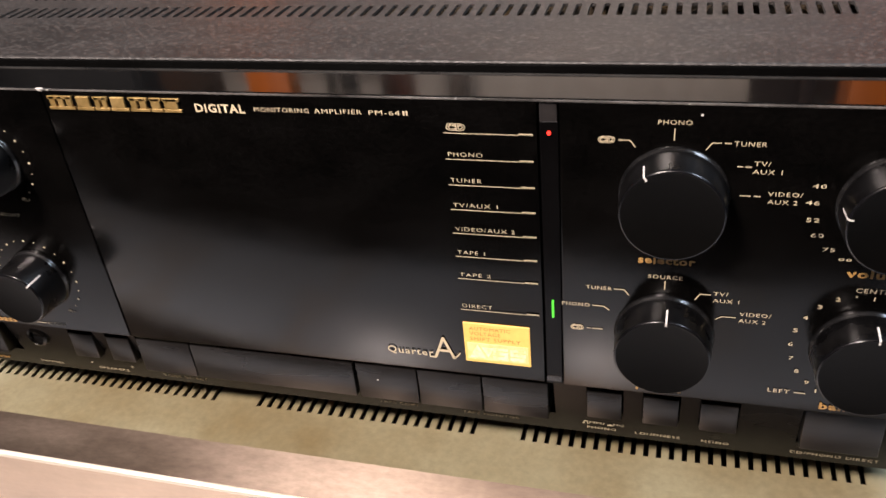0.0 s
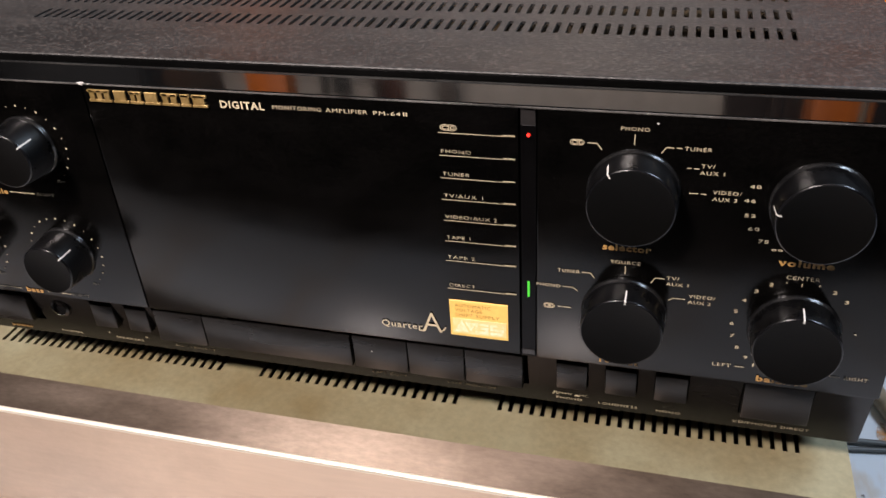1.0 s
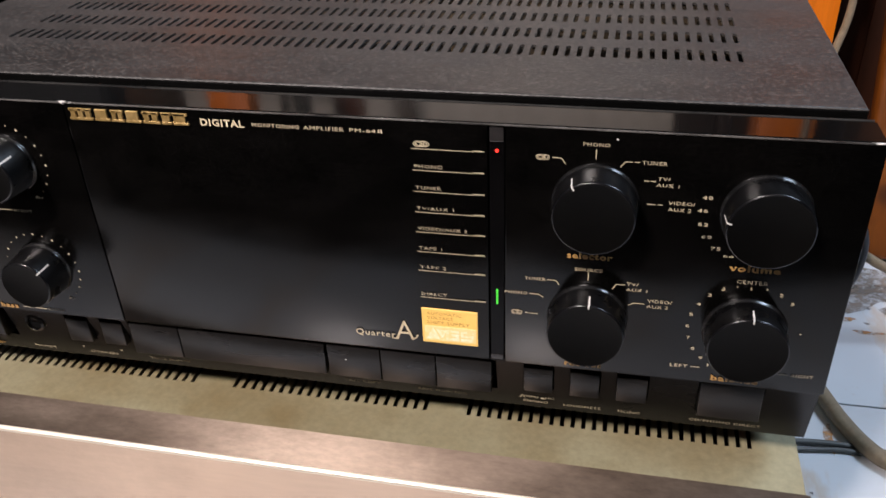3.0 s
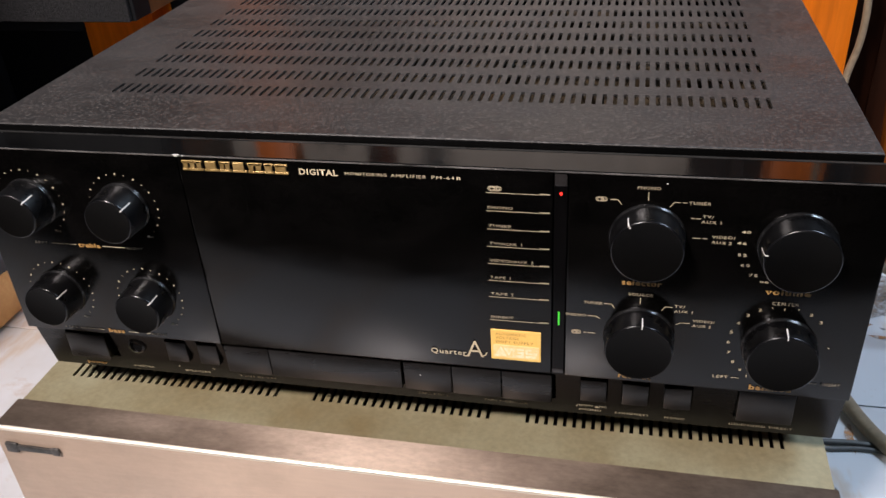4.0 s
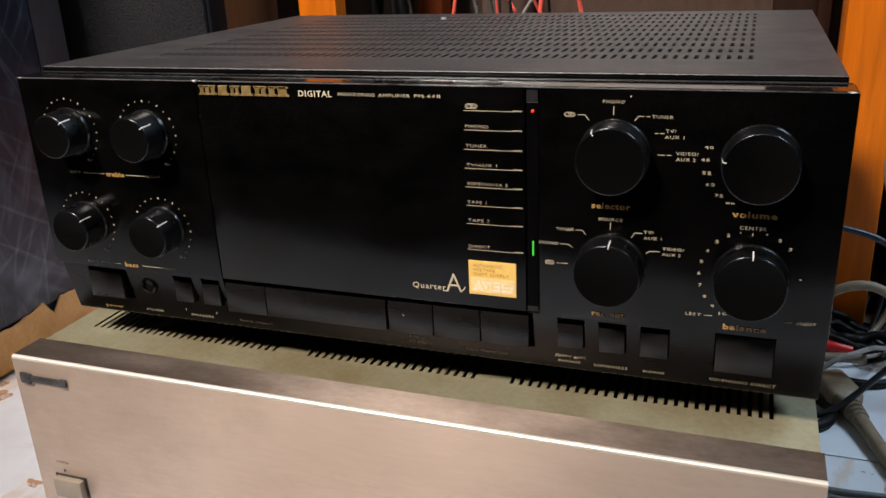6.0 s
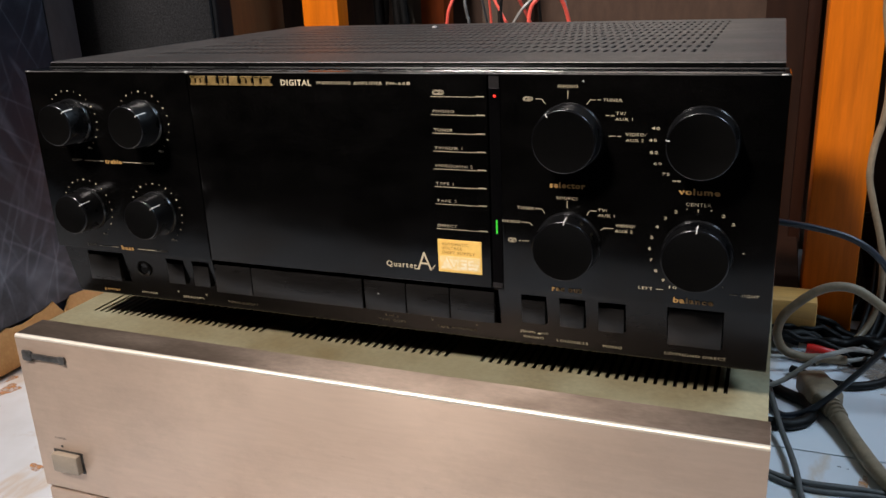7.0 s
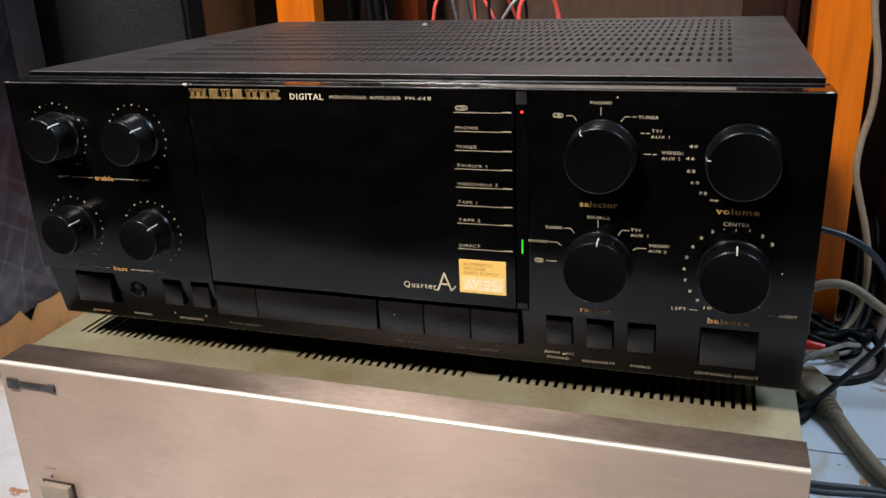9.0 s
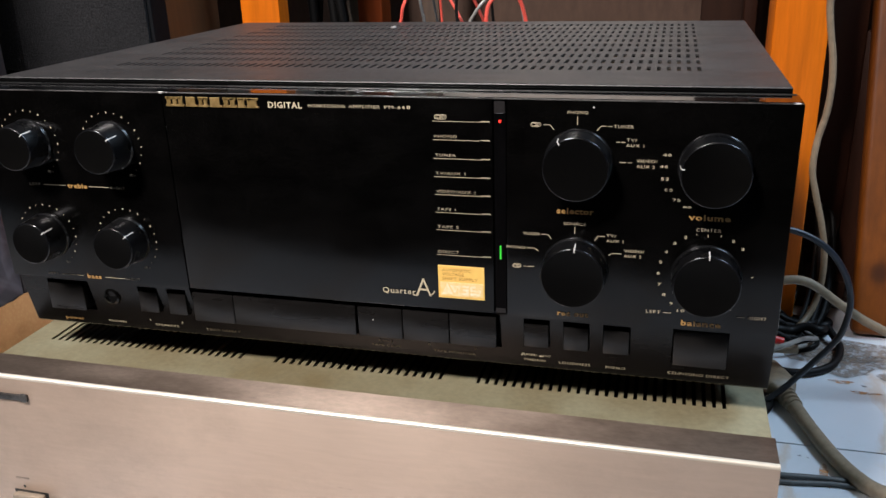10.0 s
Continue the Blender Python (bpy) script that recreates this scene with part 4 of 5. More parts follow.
def lower_legends():
    """Words on the band below the buttons."""
    tilt = 90 + math.degrees(math.atan(LEAN))

    def band(words, x, z, h, w, ink, bold=0.0):
        lettering(words, x, z, h, w, ink, LOW, lean_y(z) - 0.0003, tilt=tilt, bold=bold)

    band("power", -0.1812, 0.1782, 0.0021, 0.0128, GOLD, 0.05)
    band("PHONES", -0.1517, 0.1786, 0.0014, 0.0118, INK)
    band("1", -0.1290, 0.1818, 0.0013, 0.0007, INK_WORN)
    band("SPEAKERS", -0.1188, 0.1788, 0.0015, 0.0152, INK)
    band("2", -0.1084, 0.1819, 0.0013, 0.0016, INK)
    band("TONE DEFEAT", -0.0830, 0.1789, 0.0014, 0.0215, INK)
    band("1", 0.0110, 0.1826, 0.0013, 0.0007, INK)
    band("2", 0.0178, 0.1822, 0.0013, 0.0016, INK)
    band("TAPE COPY", 0.0144, 0.1793, 0.0015, 0.0168, INK)
    band("1", 0.0386, 0.1828, 0.0013, 0.0007, INK)
    band("TAPE MONITOR", 0.0522, 0.1791, 0.0015, 0.0228, INK)
    band("2", 0.0638, 0.1827, 0.0013, 0.0016, INK)
    band("MM/", 0.0932, 0.1822, 0.0013, 0.0056, INK)
    band("MC", 0.1010, 0.1822, 0.0013, 0.0038, INK_WORN)
    band("PHONO", 0.0948, 0.1790, 0.0015, 0.0108, INK)
    band("LOUDNESS", 0.1151, 0.1789, 0.0015, 0.0160, INK)
    band("MONO", 0.1355, 0.1788, 0.0015, 0.0096, INK)
    band("CD/PHONO DIRECT", 0.1754, 0.1791, 0.0016, 0.0290, INK)
    # arrow between the two deck numbers, and the signs for the button out and in
    y = lean_y(0.1824) - 0.0004
    strokes([((0.0128, 0.1824), (0.0158, 0.1824)), ((0.0148, 0.1829), (0.0159, 0.1824))], 0.0003, INK, LOW, y)
    strokes([((0.0876, 0.1816), (0.0884, 0.1816)), ((0.0884, 0.1816), (0.0884, 0.1828)), ((0.0884, 0.1828), (0.0896, 0.1828)), ((0.0896, 0.1828), (0.0896, 0.1816)), ((0.0896, 0.1816), (0.0903, 0.1816))], 0.0003, INK, LOW, y)
    strokes([((0.0970, 0.1817), (0.0990, 0.1817)), ((0.0975, 0.1821), (0.0985, 0.1821))], 0.0004, INK, LOW, y)


lower_legends()


# ---------- silver amplifier below ----------
def silver_amplifier():
    amp = thing("power_amplifier", (-0.008, 0.15, 0.0), "silver hi-fi amplifier with a blank champagne front, standing on the floor", "amplifier")
    x0, x1, yf = -0.2306, 0.2124, -0.0268
    front = part("front_panel", box(x0, x1, yf, -0.0036, 0.0478, 0.1552, 0.0002), SILVER, amp, "blank brushed champagne aluminium front", True)
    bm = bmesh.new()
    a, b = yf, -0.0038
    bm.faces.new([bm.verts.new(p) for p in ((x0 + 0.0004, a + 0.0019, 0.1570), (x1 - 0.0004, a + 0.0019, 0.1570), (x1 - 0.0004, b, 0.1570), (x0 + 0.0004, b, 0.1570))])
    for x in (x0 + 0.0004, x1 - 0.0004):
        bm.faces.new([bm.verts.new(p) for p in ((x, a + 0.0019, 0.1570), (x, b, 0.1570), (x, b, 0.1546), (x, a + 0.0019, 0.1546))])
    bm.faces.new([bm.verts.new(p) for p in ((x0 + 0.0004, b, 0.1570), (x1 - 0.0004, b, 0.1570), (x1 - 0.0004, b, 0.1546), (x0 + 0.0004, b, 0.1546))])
    part("top_lip", bm, SILVER_TOP, amp, "mottled top of the front panel, darker than its front")
    # rounded edge, its highlight line helped by a bright colour
    bm = bmesh.new()
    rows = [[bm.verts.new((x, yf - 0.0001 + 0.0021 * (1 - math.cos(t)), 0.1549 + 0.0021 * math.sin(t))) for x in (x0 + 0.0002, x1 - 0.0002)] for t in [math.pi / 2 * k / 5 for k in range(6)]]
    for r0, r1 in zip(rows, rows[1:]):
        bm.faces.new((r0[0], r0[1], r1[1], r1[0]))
    part("front_edge", bm, EDGE_GLINT, amp, "rounded front edge, coloured bright for its highlight", True)
    part("lower_front", box(x0 + 0.001, x1 - 0.001, yf + 0.0004, -0.0036, 0.010, 0.0455, 0.0014), SILVER, amp, "lower front rail below a dark groove", True)
    # black filling that gives the groove its shade by colour
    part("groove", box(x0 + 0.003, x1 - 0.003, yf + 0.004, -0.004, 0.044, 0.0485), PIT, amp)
    # body with slotted top
    bx0, bx1, by0, by1, zt = -0.2290, 0.2108, -0.0034, 0.31, 0.1553
    groups = ((-0.2120, -0.0782, 27), (-0.0600, 0.0440, 21), (0.0605, 0.1943, 27))
    verts, faces = [], []

    def add(*pts):
        k = len(verts)
        verts.extend(pts)
        faces.append(tuple(range(k, k + len(pts))))

    def flat(xa, xb, ya, yb):
        add((xa, ya, zt), (xb, ya, zt), (xb, yb, zt), (xa, yb, zt))

    ya, yb = 0.0215, 0.0905
    flat(bx0, bx1, by0, ya)
    flat(bx0, bx1, yb, by1)
    cuts = [bx0]
    for ga, gb, n in groups:
        p = (gb - ga) / n
        for k in range(n):
            cuts += [ga + k * p, ga + k * p + 0.0021]
    cuts.append(bx1)
    for k in range(0, len(cuts), 2):
        flat(cuts[k], cuts[k + 1], ya, yb)
    for k in range(1, len(cuts) - 1, 2):
        q = [(cuts[k], ya), (cuts[k + 1], ya), (cuts[k + 1], yb), (cuts[k], yb)]
        for (u0, v0), (u1, v1) in zip(q, q[1:] + q[:1]):
            add((u0, v0, zt), (u1, v1, zt), (u1, v1, zt - 0.0012), (u0, v0, zt - 0.0012))
    c = [(bx0, by0), (bx1, by0), (bx1, by1), (bx0, by1)]
    for (u0, v0), (u1, v1) in zip(c, c[1:] + c[:1]):
        add((u0, v0, zt), (u1, v1, zt), (u1, v1, 0.012), (u0, v0, 0.012))
    add(*[(u, v, 0.012) for u, v in c])
    me = bpy.data.meshes.new("case")
    me.from_pydata(verts, [], faces)
    me.materials.append(OLIVE)
    tagged(hang(new("case", me), amp), "aged olive-grey steel case with slots in its top")
    # black block under the slots, the shade of the inside as colour
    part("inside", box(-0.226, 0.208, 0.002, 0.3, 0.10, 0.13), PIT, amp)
    # badge: a plain dark raised bar with thicker ends
    bm = box(-0.2190, -0.1940, yf - 0.0018, yf, 0.1418, 0.1456, 0.0006)
    box(-0.2256, -0.2175, yf - 0.0024, yf, 0.1400, 0.1474, 0.0014, bm=bm)
    box(-0.1965, -0.1918, yf - 0.0020, yf, 0.1410, 0.1464, 0.0009, bm=bm)
    part("badge", bm, BADGE, amp, "dark raised badge bar", True)
    # dark plate round the button: the gap's shade as colour
    part("button_gap_shade", box(-0.2172, -0.1935, yf - 0.0003, yf + 0.001, 0.0625, 0.0775), BADGE, amp)
    part("power_button", box(-0.2160, -0.1950, yf - 0.0048, yf, 0.0632, 0.0766, 0.0012), SILVER_BUTTON, amp, "square champagne push button", True)
    lettering("POWER", -0.2094, 0.0862, 0.0014, 0.0093, BADGE, front, yf - 0.0002)
    bm = bmesh.new()
    bmesh.ops.create_circle(bm, cap_ends=True, segments=12, radius=0.0010, matrix=pose(-0.2094, yf - 0.0002, 0.0803, 90))
    part("indicator_dot", bm, BADGE, front)
    feet(amp, (-0.18, 0.165), (0.03, 0.27), 0.0, 0.013, 0.02)


silver_amplifier()


# ---------- furniture behind and beside ----------
def rack():
    r = thing("wooden_rack", (0.0, 0.5, 0.0), "orange varnished pine rack with upright posts behind the amplifiers", "rack")
    part("post", box(0.2407, 0.2878, 0.458, 0.512, 0, 0.85, 0.002), ORANGE, r, "orange varnished post", True)
    part("post", box(-0.2837, -0.2400, 0.453, 0.477, 0, 0.85, 0.002), ORANGE, r, "orange varnished post", True)
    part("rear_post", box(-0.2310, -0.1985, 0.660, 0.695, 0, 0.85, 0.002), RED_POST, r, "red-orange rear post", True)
    part("rear_post", box(0.2290, 0.2425, 0.650, 0.690, 0, 0.85, 0.002), RED_WOOD, r, "red rear post, darkened for shade", True)
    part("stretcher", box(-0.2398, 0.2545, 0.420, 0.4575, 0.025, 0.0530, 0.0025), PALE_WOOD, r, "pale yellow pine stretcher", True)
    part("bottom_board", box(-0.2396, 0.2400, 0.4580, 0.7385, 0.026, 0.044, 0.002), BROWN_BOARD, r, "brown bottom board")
    # added board: hides the pale wall from the cover's reflection at the right
    part("reflection_blocker", box(0.185, 0.2425, 0.715, 0.738, 0.045, 0.85, 0.002), BROWN_BOARD, r, "dark brown upright board, added to darken the cover's reflection", True)
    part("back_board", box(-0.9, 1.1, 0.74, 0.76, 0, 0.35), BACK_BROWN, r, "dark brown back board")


rack()


def side_board():
    # leans back from the floor against the wall
    lean = 0.333
    board = box(0.342, 0.70, 0, 0.022, 0, 1.06, 0.006, 3)
    bmesh.ops.transform(board, matrix=Matrix.Translation((0, 0.443, 0.0)) @ Matrix.Rotation(-lean, 4, "X"), verts=board.verts)
    low = min(v.co.z for v in board.verts)
    bmesh.ops.translate(board, vec=(0, 0, -low), verts=board.verts)
    solo("wooden_board", board, KNOTTY, "orange-brown knotty pine board leaning against the wall", "board", smooth=True)
    p = thing("brown_panel", (0.344, 0.57, 0.0), "red-brown wooden panel standing behind the cables, darkened for shade", "panel")
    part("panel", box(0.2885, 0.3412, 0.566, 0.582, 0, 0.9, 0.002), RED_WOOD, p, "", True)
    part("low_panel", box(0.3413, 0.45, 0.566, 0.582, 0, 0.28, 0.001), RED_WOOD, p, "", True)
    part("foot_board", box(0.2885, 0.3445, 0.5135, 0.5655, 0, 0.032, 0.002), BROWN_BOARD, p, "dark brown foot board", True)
    solo("cardboard_strip", box(-0.268, -0.236, 0.70, 0.71, 0, 0.6, 0.001), DULL_STRIP, "pale upright strip standing behind the rack", "strip", smooth=True)
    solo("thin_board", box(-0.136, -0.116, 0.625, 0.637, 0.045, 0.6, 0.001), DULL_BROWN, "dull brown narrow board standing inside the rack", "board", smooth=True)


side_board()


def loudspeaker():
    s = thing("loudspeaker", (-0.47, 0.42, 0.265), "loudspeaker with charcoal grille cloth and brown veneered case", "loudspeaker")
    part("case", box(-0.65, -0.3295, 0.3885, 0.490, 0.265, 0.85, 0.002), WALNUT, s, "brown veneered case", True)
    part("grille_frame", box(-0.648, -0.3285, 0.3605, 0.3880, 0.266, 0.848, 0.003), MATTE_BLACK, s, "black grille frame", True)
    part("grille_cloth", box(-0.647, -0.3325, 0.3560, 0.361, 0.2665, 0.847, 0.002), CLOTH, s, "charcoal woven grille cloth", True)
    t = thing("speaker_stand", (-0.47, 0.42, 0.0), "low black stand with an orange pine leg under the loudspeaker", "stand")
    part("leg", box(-0.452, -0.372, 0.455, 0.497, 0, 0.2645, 0.002), ORANGE, t, "orange pine leg", True)
    part("leg", box(-0.638, -0.598, 0.455, 0.497, 0, 0.2645, 0.002), MATTE_BLACK, t, "black leg", True)
    part("leg", box(-0.638, -0.598, 0.37, 0.41, 0, 0.2645, 0.002), MATTE_BLACK, t, "black leg", True)
    part("back_panel", box(-0.64, -0.34, 0.4985, 0.512, 0, 0.2645, 0.002), MATTE_BLACK, t, "matte black back panel", True)
    part("rail", box(-0.5975, -0.4525, 0.460, 0.490, 0.225, 0.2645, 0.002), MATTE_BLACK, t, "black rail", True)


loudspeaker()


def old_cabinet():
    c = thing("speaker_cabinet", (-0.64, 0.2, 0.0), "scuffed navy vinyl cabinet with a bare chipboard lower edge", "cabinet")
    part("body", box(-0.80, -0.478, 0.09, 0.288, 0.046, 0.80, 0.003), VINYL, c, "scuffed navy vinyl covering", True)
    part("rear_edge", box(-0.80, -0.4785, 0.2885, 0.328, 0.046, 0.80, 0.002), DULL_EDGE, c, "dull brown rear edge", True)
    bm = bmesh.new()
    rnd = random.Random(8)
    top, n = [], 40
    for k in range(n + 1):
        y = 0.09 + 0.238 * k / n
        top.append((y, 0.0475 + 0.003 * math.sin(31 * y) + 0.002 * math.sin(88 * y) - 0.017 * math.exp(-((y - 0.239) / 0.007) ** 2) + rnd.uniform(-0.0014, 0.0014)))
    for (ya, za), (yb, zb) in zip(top, top[1:]):
        bm.faces.new([bm.verts.new(p) for p in ((-0.4765, ya, 0.004), (-0.4765, yb, 0.004), (-0.4765, yb, zb), (-0.4765, ya, za))])
        bm.faces.new([bm.verts.new(p) for p in ((-0.4765, ya, za), (-0.4765, yb, zb), (-0.479, yb, zb), (-0.479, ya, za))])
        bm.faces.new([bm.verts.new(p) for p in ((-0.4765, ya, 0.004), (-0.4765, yb, 0.004), (-0.52, yb, 0.004), (-0.52, ya, 0.004))])
    part("chipped_edge", bm, CHIPBOARD, c, "bare chipped chipboard edge")
    part("plinth", box(-0.79, -0.483, 0.10, 0.32, 0, 0.046), VINYL, c, "dark plinth")


old_cabinet()


# ---------- cables ----------
def cable(points, radius, material, label, category="cable"):
    return solo("cable", tube(points, radius), material, label, category, "cables beside the amplifiers", smooth=True)


cable([(0.275, 0.335, 0.037), (0.257, 0.332, 0.038), (0.241, 0.33, 0.038), (0.226, 0.33, 0.043), (0.220, 0.33, 0.054), (0.220, 0.33, 0.064), (0.224, 0.33, 0.075), (0.233, 0.33, 0.086), (0.245, 0.33, 0.097), (0.257, 0.33, 0.103), (0.270, 0.33, 0.104), (0.282, 0.33, 0.0995), (0.2994, 0.33, 0.087), (0.309, 0.33, 0.0805), (0.323, 0.33, 0.0715), (0.3403, 0.33, 0.0627), (0.38, 0.33, 0.04), (0.44, 0.33, 0.006)],
      0.0039, CABLE_BEIGE, "thick beige mains cable looping above the floor")
cable([(0.276, 0.451, 0.75), (0.279, 0.451, 0.45), (0.284, 0.451, 0.33), (0.287, 0.451, 0.30), (0.2924, 0.451, 0.272), (0.2946, 0.451, 0.246), (0.2934, 0.451, 0.221), (0.2886, 0.451, 0.195), (0.2876, 0.451, 0.168), (0.2926, 0.451, 0.146), (0.302, 0.450, 0.113), (0.3072, 0.450, 0.088), (0.3087, 0.450, 0.060), (0.3055, 0.447, 0.038), (0.298, 0.438, 0.023), (0.286, 0.424, 0.014), (0.276, 0.410, 0.010), (0.255, 0.395, 0.004)],
      0.0031, CABLE_BEIGE, "beige cable hanging down beside the orange post")
cable([(0.190, 0.305, 0.166), (0.214, 0.301, 0.164), (0.234, 0.30, 0.162), (0.254, 0.30, 0.158), (0.266, 0.30, 0.154), (0.278, 0.30, 0.147), (0.289, 0.30, 0.136), (0.298, 0.30, 0.121), (0.303, 0.30, 0.105), (0.303, 0.298, 0.090), (0.299, 0.296, 0.073), (0.290, 0.294, 0.059), (0.274, 0.293, 0.038), (0.263, 0.292, 0.024), (0.251, 0.291, 0.012), (0.239, 0.290, 0.005), (0.229, 0.289, 0.003), (0.221, 0.298, 0.003), (0.217, 0.318, 0.003), (0.212, 0.35, 0.003)],
      0.0026, CABLE_BLUE, "blue-black cable curving down to the floor")
cable([(0.205, 0.345, 0.008), (0.218, 0.336, 0.005), (0.233, 0.323, 0.005), (0.245, 0.314, 0.005), (0.251, 0.300, 0.005), (0.247, 0.283, 0.005), (0.235, 0.272, 0.005), (0.220, 0.270, 0.005), (0.205, 0.273, 0.005)], 0.0047, CABLE_BLACK, "thick black cable loop lying on the tiles")
cable([(0.200, 0.212, 0.003), (0.219, 0.201, 0.0025), (0.235, 0.1955, 0.0025), (0.253, 0.1945, 0.0025), (0.272, 0.1960, 0.0025), (0.290, 0.1965, 0.0025), (0.310, 0.1945, 0.0025), (0.36, 0.186, 0.0025), (0.42, 0.17, 0.0025)], 0.0023, CABLE_GREY, "thin grey cable lying on the tiles")
cable([(0.200, 0.207, 0.002), (0.219, 0.1965, 0.002), (0.235, 0.1885, 0.002), (0.253, 0.1870, 0.002), (0.272, 0.1895, 0.002), (0.289, 0.1915, 0.002), (0.310, 0.1895, 0.002), (0.36, 0.180, 0.002), (0.42, 0.162, 0.002)], 0.0019, CABLE_GREY, "thin grey cable lying on the tiles")
cable([(0.206, 0.345, 0.025), (0.214, 0.318, 0.020), (0.221, 0.285, 0.014), (0.227, 0.255, 0.009), (0.2335, 0.226, 0.007), (0.2375, 0.200, 0.0075), (0.2405, 0.177, 0.004), (0.2445, 0.155, 0.0025), (0.252, 0.10, 0.0025)], 0.0023, CABLE_GREY, "thin grey cable running along the silver amplifier")
cable([(0.205, 0.300, 0.018), (0.217, 0.300, 0.023), (0.229, 0.302, 0.030), (0.241, 0.304, 0.041), (0.252, 0.306, 0.050), (0.264, 0.312, 0.053), (0.279, 0.335, 0.048), (0.294, 0.37, 0.032), (0.302, 0.41, 0.014), (0.292, 0.448, 0.006)], 0.0021, CABLE_WHITE, "dirty white signal cable")
cable([(0.214, 0.372, 0.016), (0.240, 0.380, 0.014), (0.262, 0.386, 0.012), (0.285, 0.395, 0.010), (0.302, 0.415, 0.006)], 0.0020, CABLE_WHITE, "dirty white signal cable in the tangle")
for k in range(13):
    rr = random.Random(40 + k)
    y0, end = 0.414 + 0.0035 * k, rr.uniform(0.285, 0.318)
    rise, bow = rr.uniform(0.0, 0.024), rr.uniform(-0.016, 0.016)
    pts = []
    for j in range(9):
        u = j / 8
        pts.append((0.205 + (end - 0.205) * u, min(0.455, y0 + bow * math.sin(math.pi * u) + rr.uniform(-0.006, 0.006)), max(0.0045, 0.006 + 0.006 * (k % 3) + rise * math.sin(math.pi * (u * 1.1 + 0.1)) + rr.uniform(-0.003, 0.004))))
    tip = pts[-1]
    pts += [(tip[0] + 0.006, tip[1] + 0.012, max(0.0045, tip[2] * 0.8)), (tip[0] - 0.004, tip[1] + 0.026, 0.0045)]
    cable(pts, rr.choice((0.0022, 0.0028, 0.0034, 0.0040)), CABLE_BLACK, "dusty black cable in a tangle behind the amplifiers")
for k in range(5):
    rr = random.Random(70 + k)
    x, y, z = 0.296 + 0.0085 * k, rr.uniform(0.478, 0.51), rr.uniform(0.02, 0.10)
    cable([(x + rr.uniform(-0.012, 0.004), 0.553, z * 0.9 + 0.04), (x + rr.uniform(-0.006, 0.006), 0.53, z + 0.035), (x + rr.uniform(-0.006, 0.004), y, z * 0.6 + 0.012), (x - 0.004, y - 0.022, 0.026), (x - 0.014, y - 0.04, 0.010), (x - 0.035, y - 0.055, 0.006)],
          rr.choice((0.0026, 0.0034, 0.0042)), CABLE_BLACK, "dusty black cable hanging into the tangle")
cable([(0.235, 0.372, 0.006), (0.262, 0.3575, 0.0045), (0.282, 0.3545, 0.0045), (0.301, 0.363, 0.0045), (0.316, 0.380, 0.0045), (0.325, 0.41, 0.006), (0.318, 0.44, 0.012)], 0.0036, CABLE_BLACK, "black cable curving round the tangle on the tiles")


def red_plug():
    p = thing("phono_plug", (0.262, 0.40, 0.008), "red plastic signal plug lying among the cables", "plug")
    m = pose(0.2475, 0.402, 0.0145, 0, 4, -5)
    body = lathe([(0, 0), (0.0046, 0), (0.0054, 0.002), (0.0054, 0.014), (0.0050, 0.0165), (0.0044, 0.022), (0.0034, 0.0262), (0, 0.0262)], (0, 0, 0), "x", 20)
    bmesh.ops.transform(body, matrix=m, verts=body.verts)
    part("sleeve", body, PLUG_RED, p, "red ribbed sleeve", True)
    tip = lathe([(0, -0.007), (0.0036, -0.007), (0.0036, -0.0002), (0, -0.0002)], (0, 0, 0), "x", 16)
    bmesh.ops.transform(tip, matrix=m, verts=tip.verts)
    part("tip", tip, TIP, p, "metal tip", True)


red_plug()


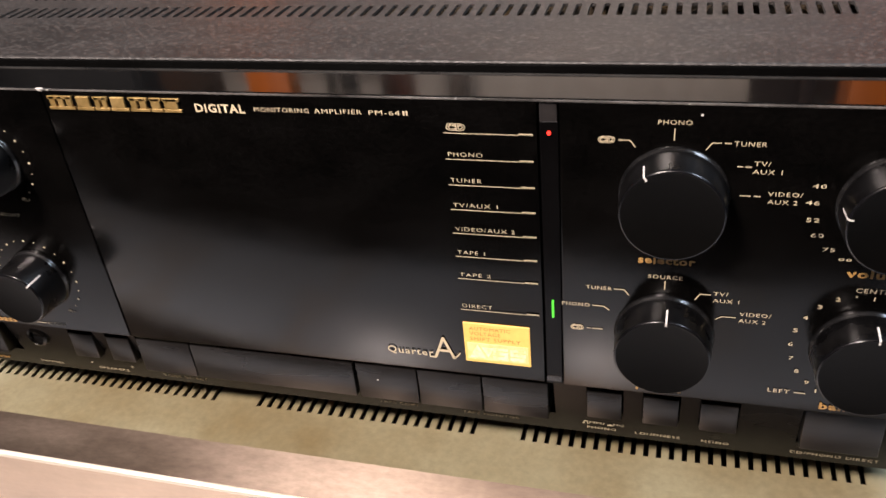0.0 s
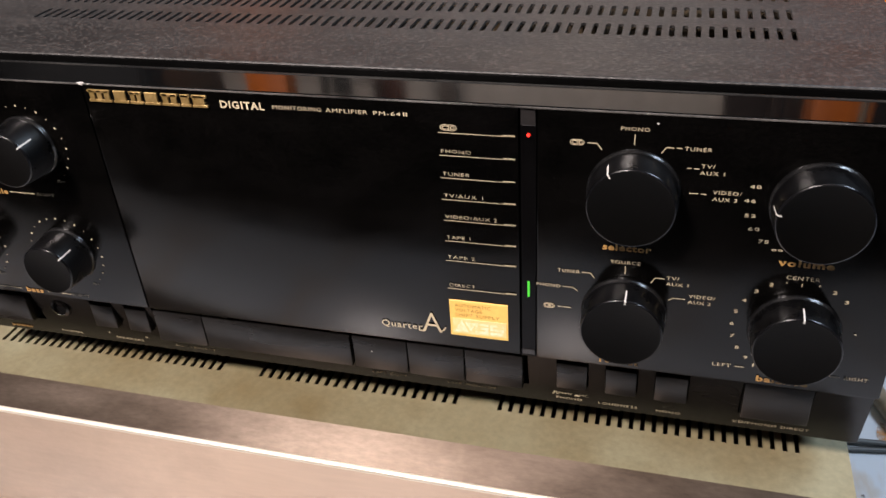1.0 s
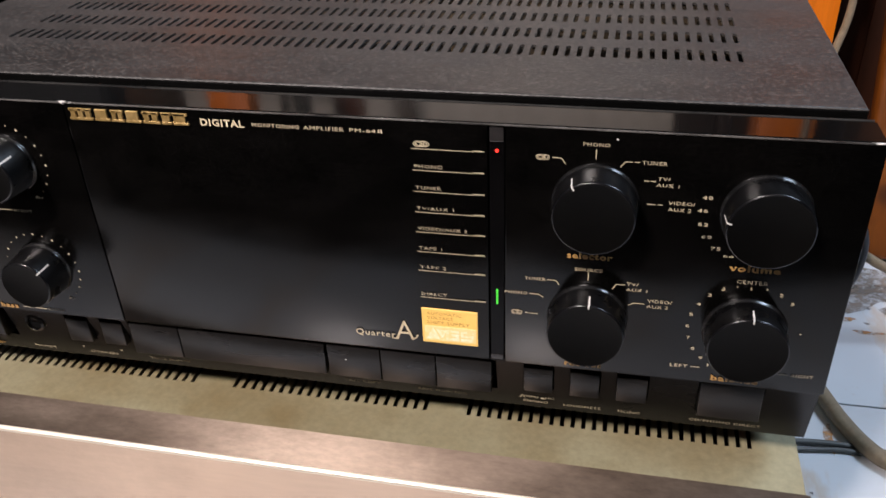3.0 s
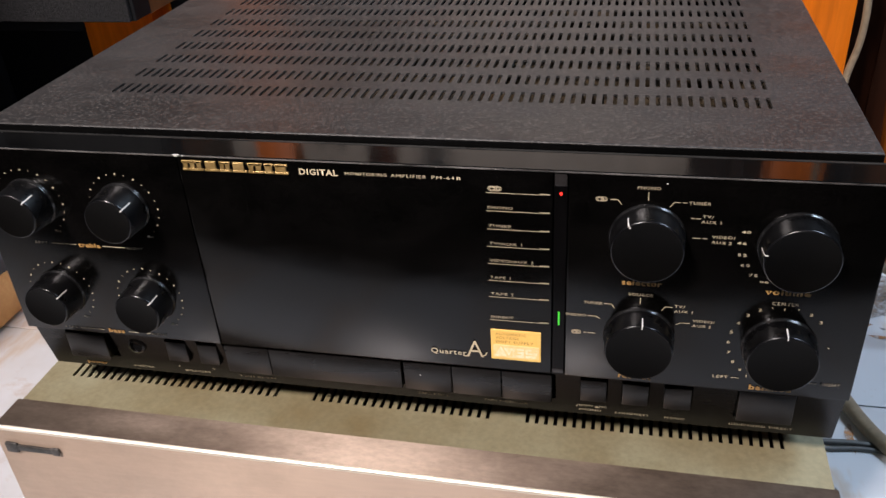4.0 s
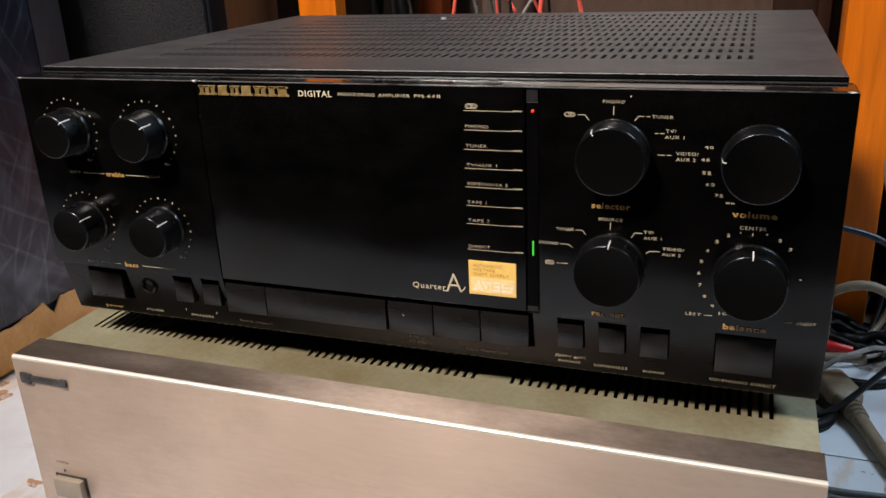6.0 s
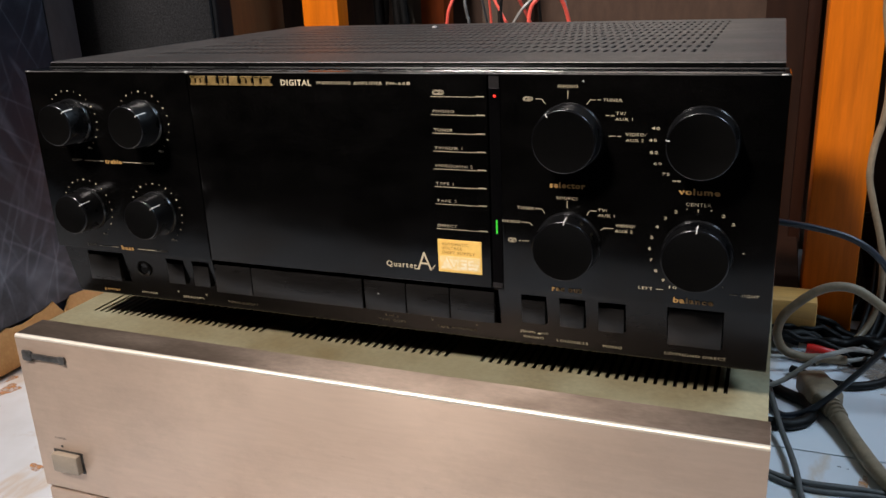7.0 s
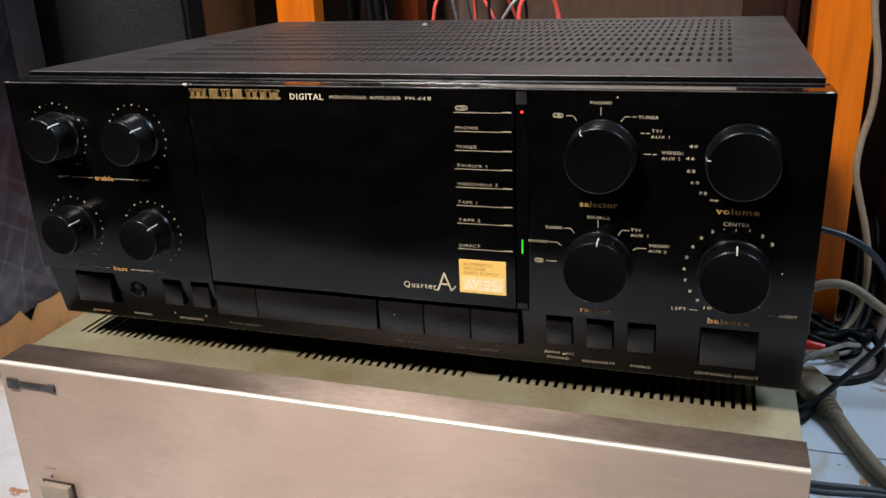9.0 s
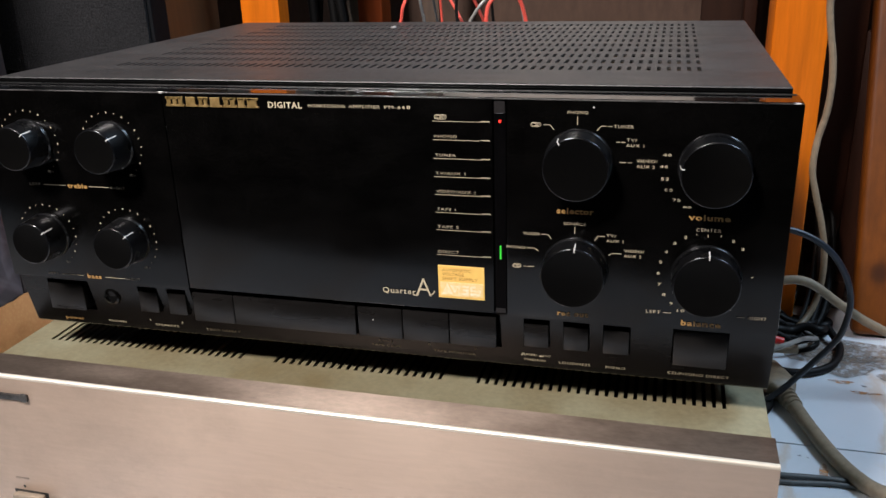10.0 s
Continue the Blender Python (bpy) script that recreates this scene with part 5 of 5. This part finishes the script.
def mains_plug():
    """A moulded plug lying on the tiles: a flat head, a shoulder, a ribbed neck and the cord."""
    p = thing("mains_plug", (0.260, 0.31, 0.0), "beige mains plug with its thick cord on the tiles", "plug")
    way = Vector((0.2690, 0.2880, 0.0095)) - Vector((0.2490, 0.3420, 0.0125))
    m = Matrix.Translation((0.2490, 0.3420, 0.0125)) @ way.to_track_quat("X", "Z").to_matrix().to_4x4()
    bm = bmesh.new()
    rings = []
    for d, w, h in ((0.0, 0.0105, 0.0080), (0.0025, 0.0122, 0.0098), (0.020, 0.0132, 0.0105), (0.032, 0.0138, 0.0105), (0.0375, 0.0128, 0.0098), (0.0400, 0.0078, 0.0072), (0.0415, 0.0068, 0.0064)):
        ring = []
        for k in range(20):
            a = 2 * math.pi * k / 20
            c, sn = math.cos(a), math.sin(a)
            ring.append(bm.verts.new((d, w * math.copysign(abs(c) ** 0.45, c), h * math.copysign(abs(sn) ** 0.45, sn))))
        rings.append(ring)
    for a, b in zip(rings, rings[1:]):
        for k in range(20):
            bm.faces.new((a[k], a[(k + 1) % 20], b[(k + 1) % 20], b[k]))
    bm.faces.new(rings[0])
    bm.faces.new(rings[-1])
    bmesh.ops.transform(bm, matrix=m, verts=bm.verts)
    part("plug_body", bm, CABLE_BEIGE, p, "moulded beige plug body", True)
    for k in range(4):
        ring = lathe([(0.0050, 0), (0.0086 - 0.0005 * k, 0.0006), (0.0086 - 0.0005 * k, 0.0032), (0.0050, 0.0038)], (0.0418 + 0.0052 * k, 0, 0), "x", 18)
        bmesh.ops.transform(ring, matrix=m, verts=ring.verts)
        part("strain_relief", ring, CABLE_BEIGE, p, smooth=True)
    part("cord", tube([tuple(m @ Vector((0.040, 0, 0))), tuple(m @ Vector((0.058, 0, 0))), (0.2765, 0.2645, 0.0072), (0.2825, 0.246, 0.0062), (0.291, 0.220, 0.0062), (0.3025, 0.196, 0.0062), (0.317, 0.180, 0.0062), (0.36, 0.156, 0.0062), (0.45, 0.14, 0.0062)], 0.0060), CABLE_BEIGE, p, "thick beige cord", True)


mains_plug()


def speaker_wires():
    for pts, r, m, label in (([(-0.0765, 0.345, 0.20), (-0.0765, 0.345, 0.30), (-0.0745, 0.345, 0.316), (-0.0710, 0.345, 0.330), (-0.060, 0.355, 0.350), (-0.035, 0.39, 0.352), (-0.01, 0.44, 0.28)], 0.0015, WIRE_RED, "thin red speaker wire behind the amplifier"),
                             ([(0.002, 0.345, 0.20), (0.001, 0.345, 0.30), (0.0005, 0.345, 0.318), (0.004, 0.346, 0.330), (0.014, 0.35, 0.337), (0.026, 0.36, 0.331), (0.033, 0.37, 0.29), (0.035, 0.38, 0.2)], 0.0017, WIRE_RED, "thin red speaker wire behind the amplifier"),
                             ([(-0.022, 0.35, 0.27), (-0.0165, 0.35, 0.308), (-0.0115, 0.35, 0.319), (-0.004, 0.352, 0.329), (0.006, 0.36, 0.337), (0.022, 0.38, 0.334), (0.04, 0.40, 0.2)], 0.0014, CABLE_WHITE, "thin pale speaker wire behind the amplifier"),
                             ([(-0.0530, 0.345, 0.20), (-0.0540, 0.345, 0.308), (-0.0552, 0.345, 0.320), (-0.0575, 0.345, 0.335), (-0.063, 0.36, 0.365), (-0.07, 0.40, 0.375), (-0.07, 0.45, 0.3)], 0.0013, CABLE_GREY, "thin grey-blue speaker wire behind the amplifier"),
                             ([(-0.020, 0.37, 0.27), (-0.0245, 0.37, 0.305), (-0.0300, 0.37, 0.318), (-0.0370, 0.37, 0.331), (-0.05, 0.38, 0.352), (-0.06, 0.42, 0.34), (-0.06, 0.45, 0.2)], 0.0012, WIRE_RED, "thin red wire deeper inside the rack"),
                             ([(-0.026, 0.36, 0.25), (-0.0285, 0.36, 0.313), (-0.0292, 0.36, 0.324), (-0.0270, 0.36, 0.340), (-0.02, 0.37, 0.36), (-0.01, 0.41, 0.34), (-0.01, 0.45, 0.2)], 0.0014, CABLE_BLACK, "thin dark speaker wire behind the amplifier")):
        solo("speaker_wire", tube(pts, r, 8), m, label, "wire", "wires behind the amplifier", smooth=True)
    # thick black cables hanging inside the rack
    for x, y, lean in ((-0.299, 0.672, 0.004), (-0.287, 0.684, -0.003), (-0.276, 0.676, 0.006), (-0.268, 0.668, 0.010)):
        solo("cable", tube([(x, y, 0.62), (x + lean * 0.4, y, 0.45), (x + lean, y - 0.004, 0.33), (x + lean * 2.2, y - 0.01, 0.24), (x + lean * 3, y - 0.02, 0.05)], 0.0062), CABLE_BLACK, "thick black cable hanging inside the rack", "cable", "cables inside the rack", smooth=True)


speaker_wires()


# ---------- floor ----------
def floor():
    base = solo("floor", box(-2.5, 1.6, -3.5, 1.08, -0.05, -0.004), GROUT, "white veined marble tile floor with thin grey joints", "floor", kind="structure")
    s, g = 0.6, 0.0016
    bm = box(-s / 2 + g / 2, s / 2 - g / 2, -s / 2 + g / 2, s / 2 - g / 2, -0.0039, 0.0, 0.0004, 1)
    me = finish(bm, "tile", MARBLE)
    for i in range(-4, 3):
        for j in range(-6, 2):
            x, y = 0.13 + s * i, 0.543 + s * j
            ob = new("tile", me)
            ob.location = (x, y, 0)
            ob.parent = base
    # rust-coloured stains, dark specks, and broad brown patches darkening the back right tiles
    rnd, lift = random.Random(21), 0.0002
    for x, y, a, b, m in ((-0.455, 0.136, 0.012, 0.016, RUST), (-0.470, 0.155, 0.006, 0.009, RUST), (-0.321, 0.041, 0.010, 0.006, RUST), (-0.345, 0.10, 0.004, 0.005, RUST), (0.268, 0.2265, 0.0018, 0.0014, GRIT), (0.2735, 0.2250, 0.0012, 0.0010, GRIT),
                          (0.2635, 0.150, 0.0016, 0.0014, GRIT), (0.355, 0.405, 0.010, 0.004, GRIT), (0.341, 0.37, 0.003, 0.002, GRIT), (0.318, 0.352, 0.014, 0.004, RUST), (0.335, 0.335, 0.016, 0.003, RUST), (0.288, 0.362, 0.010, 0.004, RUST), (0.283, 0.205, 0.004, 0.018, RUST),
                          (0.36, 0.415, 0.075, 0.028, BROWN_PATCH), (0.33, 0.39, 0.055, 0.030, BROWN_PATCH), (0.40, 0.37, 0.060, 0.035, BROWN_PATCH), (0.30, 0.41, 0.06, 0.03, BROWN_PATCH)):
        bm = bmesh.new()
        ring = []
        lift += 0.00004
        for k in range(22):
            u = 2 * math.pi * k / 22
            f = 0.75 + 0.2 * math.sin(3 * u + 40 * x) + rnd.uniform(-0.16, 0.16)
            ring.append(bm.verts.new((x + a * f * math.cos(u), min(0.4425, y + b * f * math.sin(u)), lift)))
        bm.faces.new(ring)
        part("stain", bm, m, base)
    # unseen dark carpet over the rest of the room's floor, added to darken reflections
    solo("carpet", box(-2.4, 1.5, -3.4, -0.345, 0.0006, 0.006, 0.002), CARPET, "unseen dark brown carpet, added to keep the faceplate's reflections dark", "carpet", kind="structure")


floor()
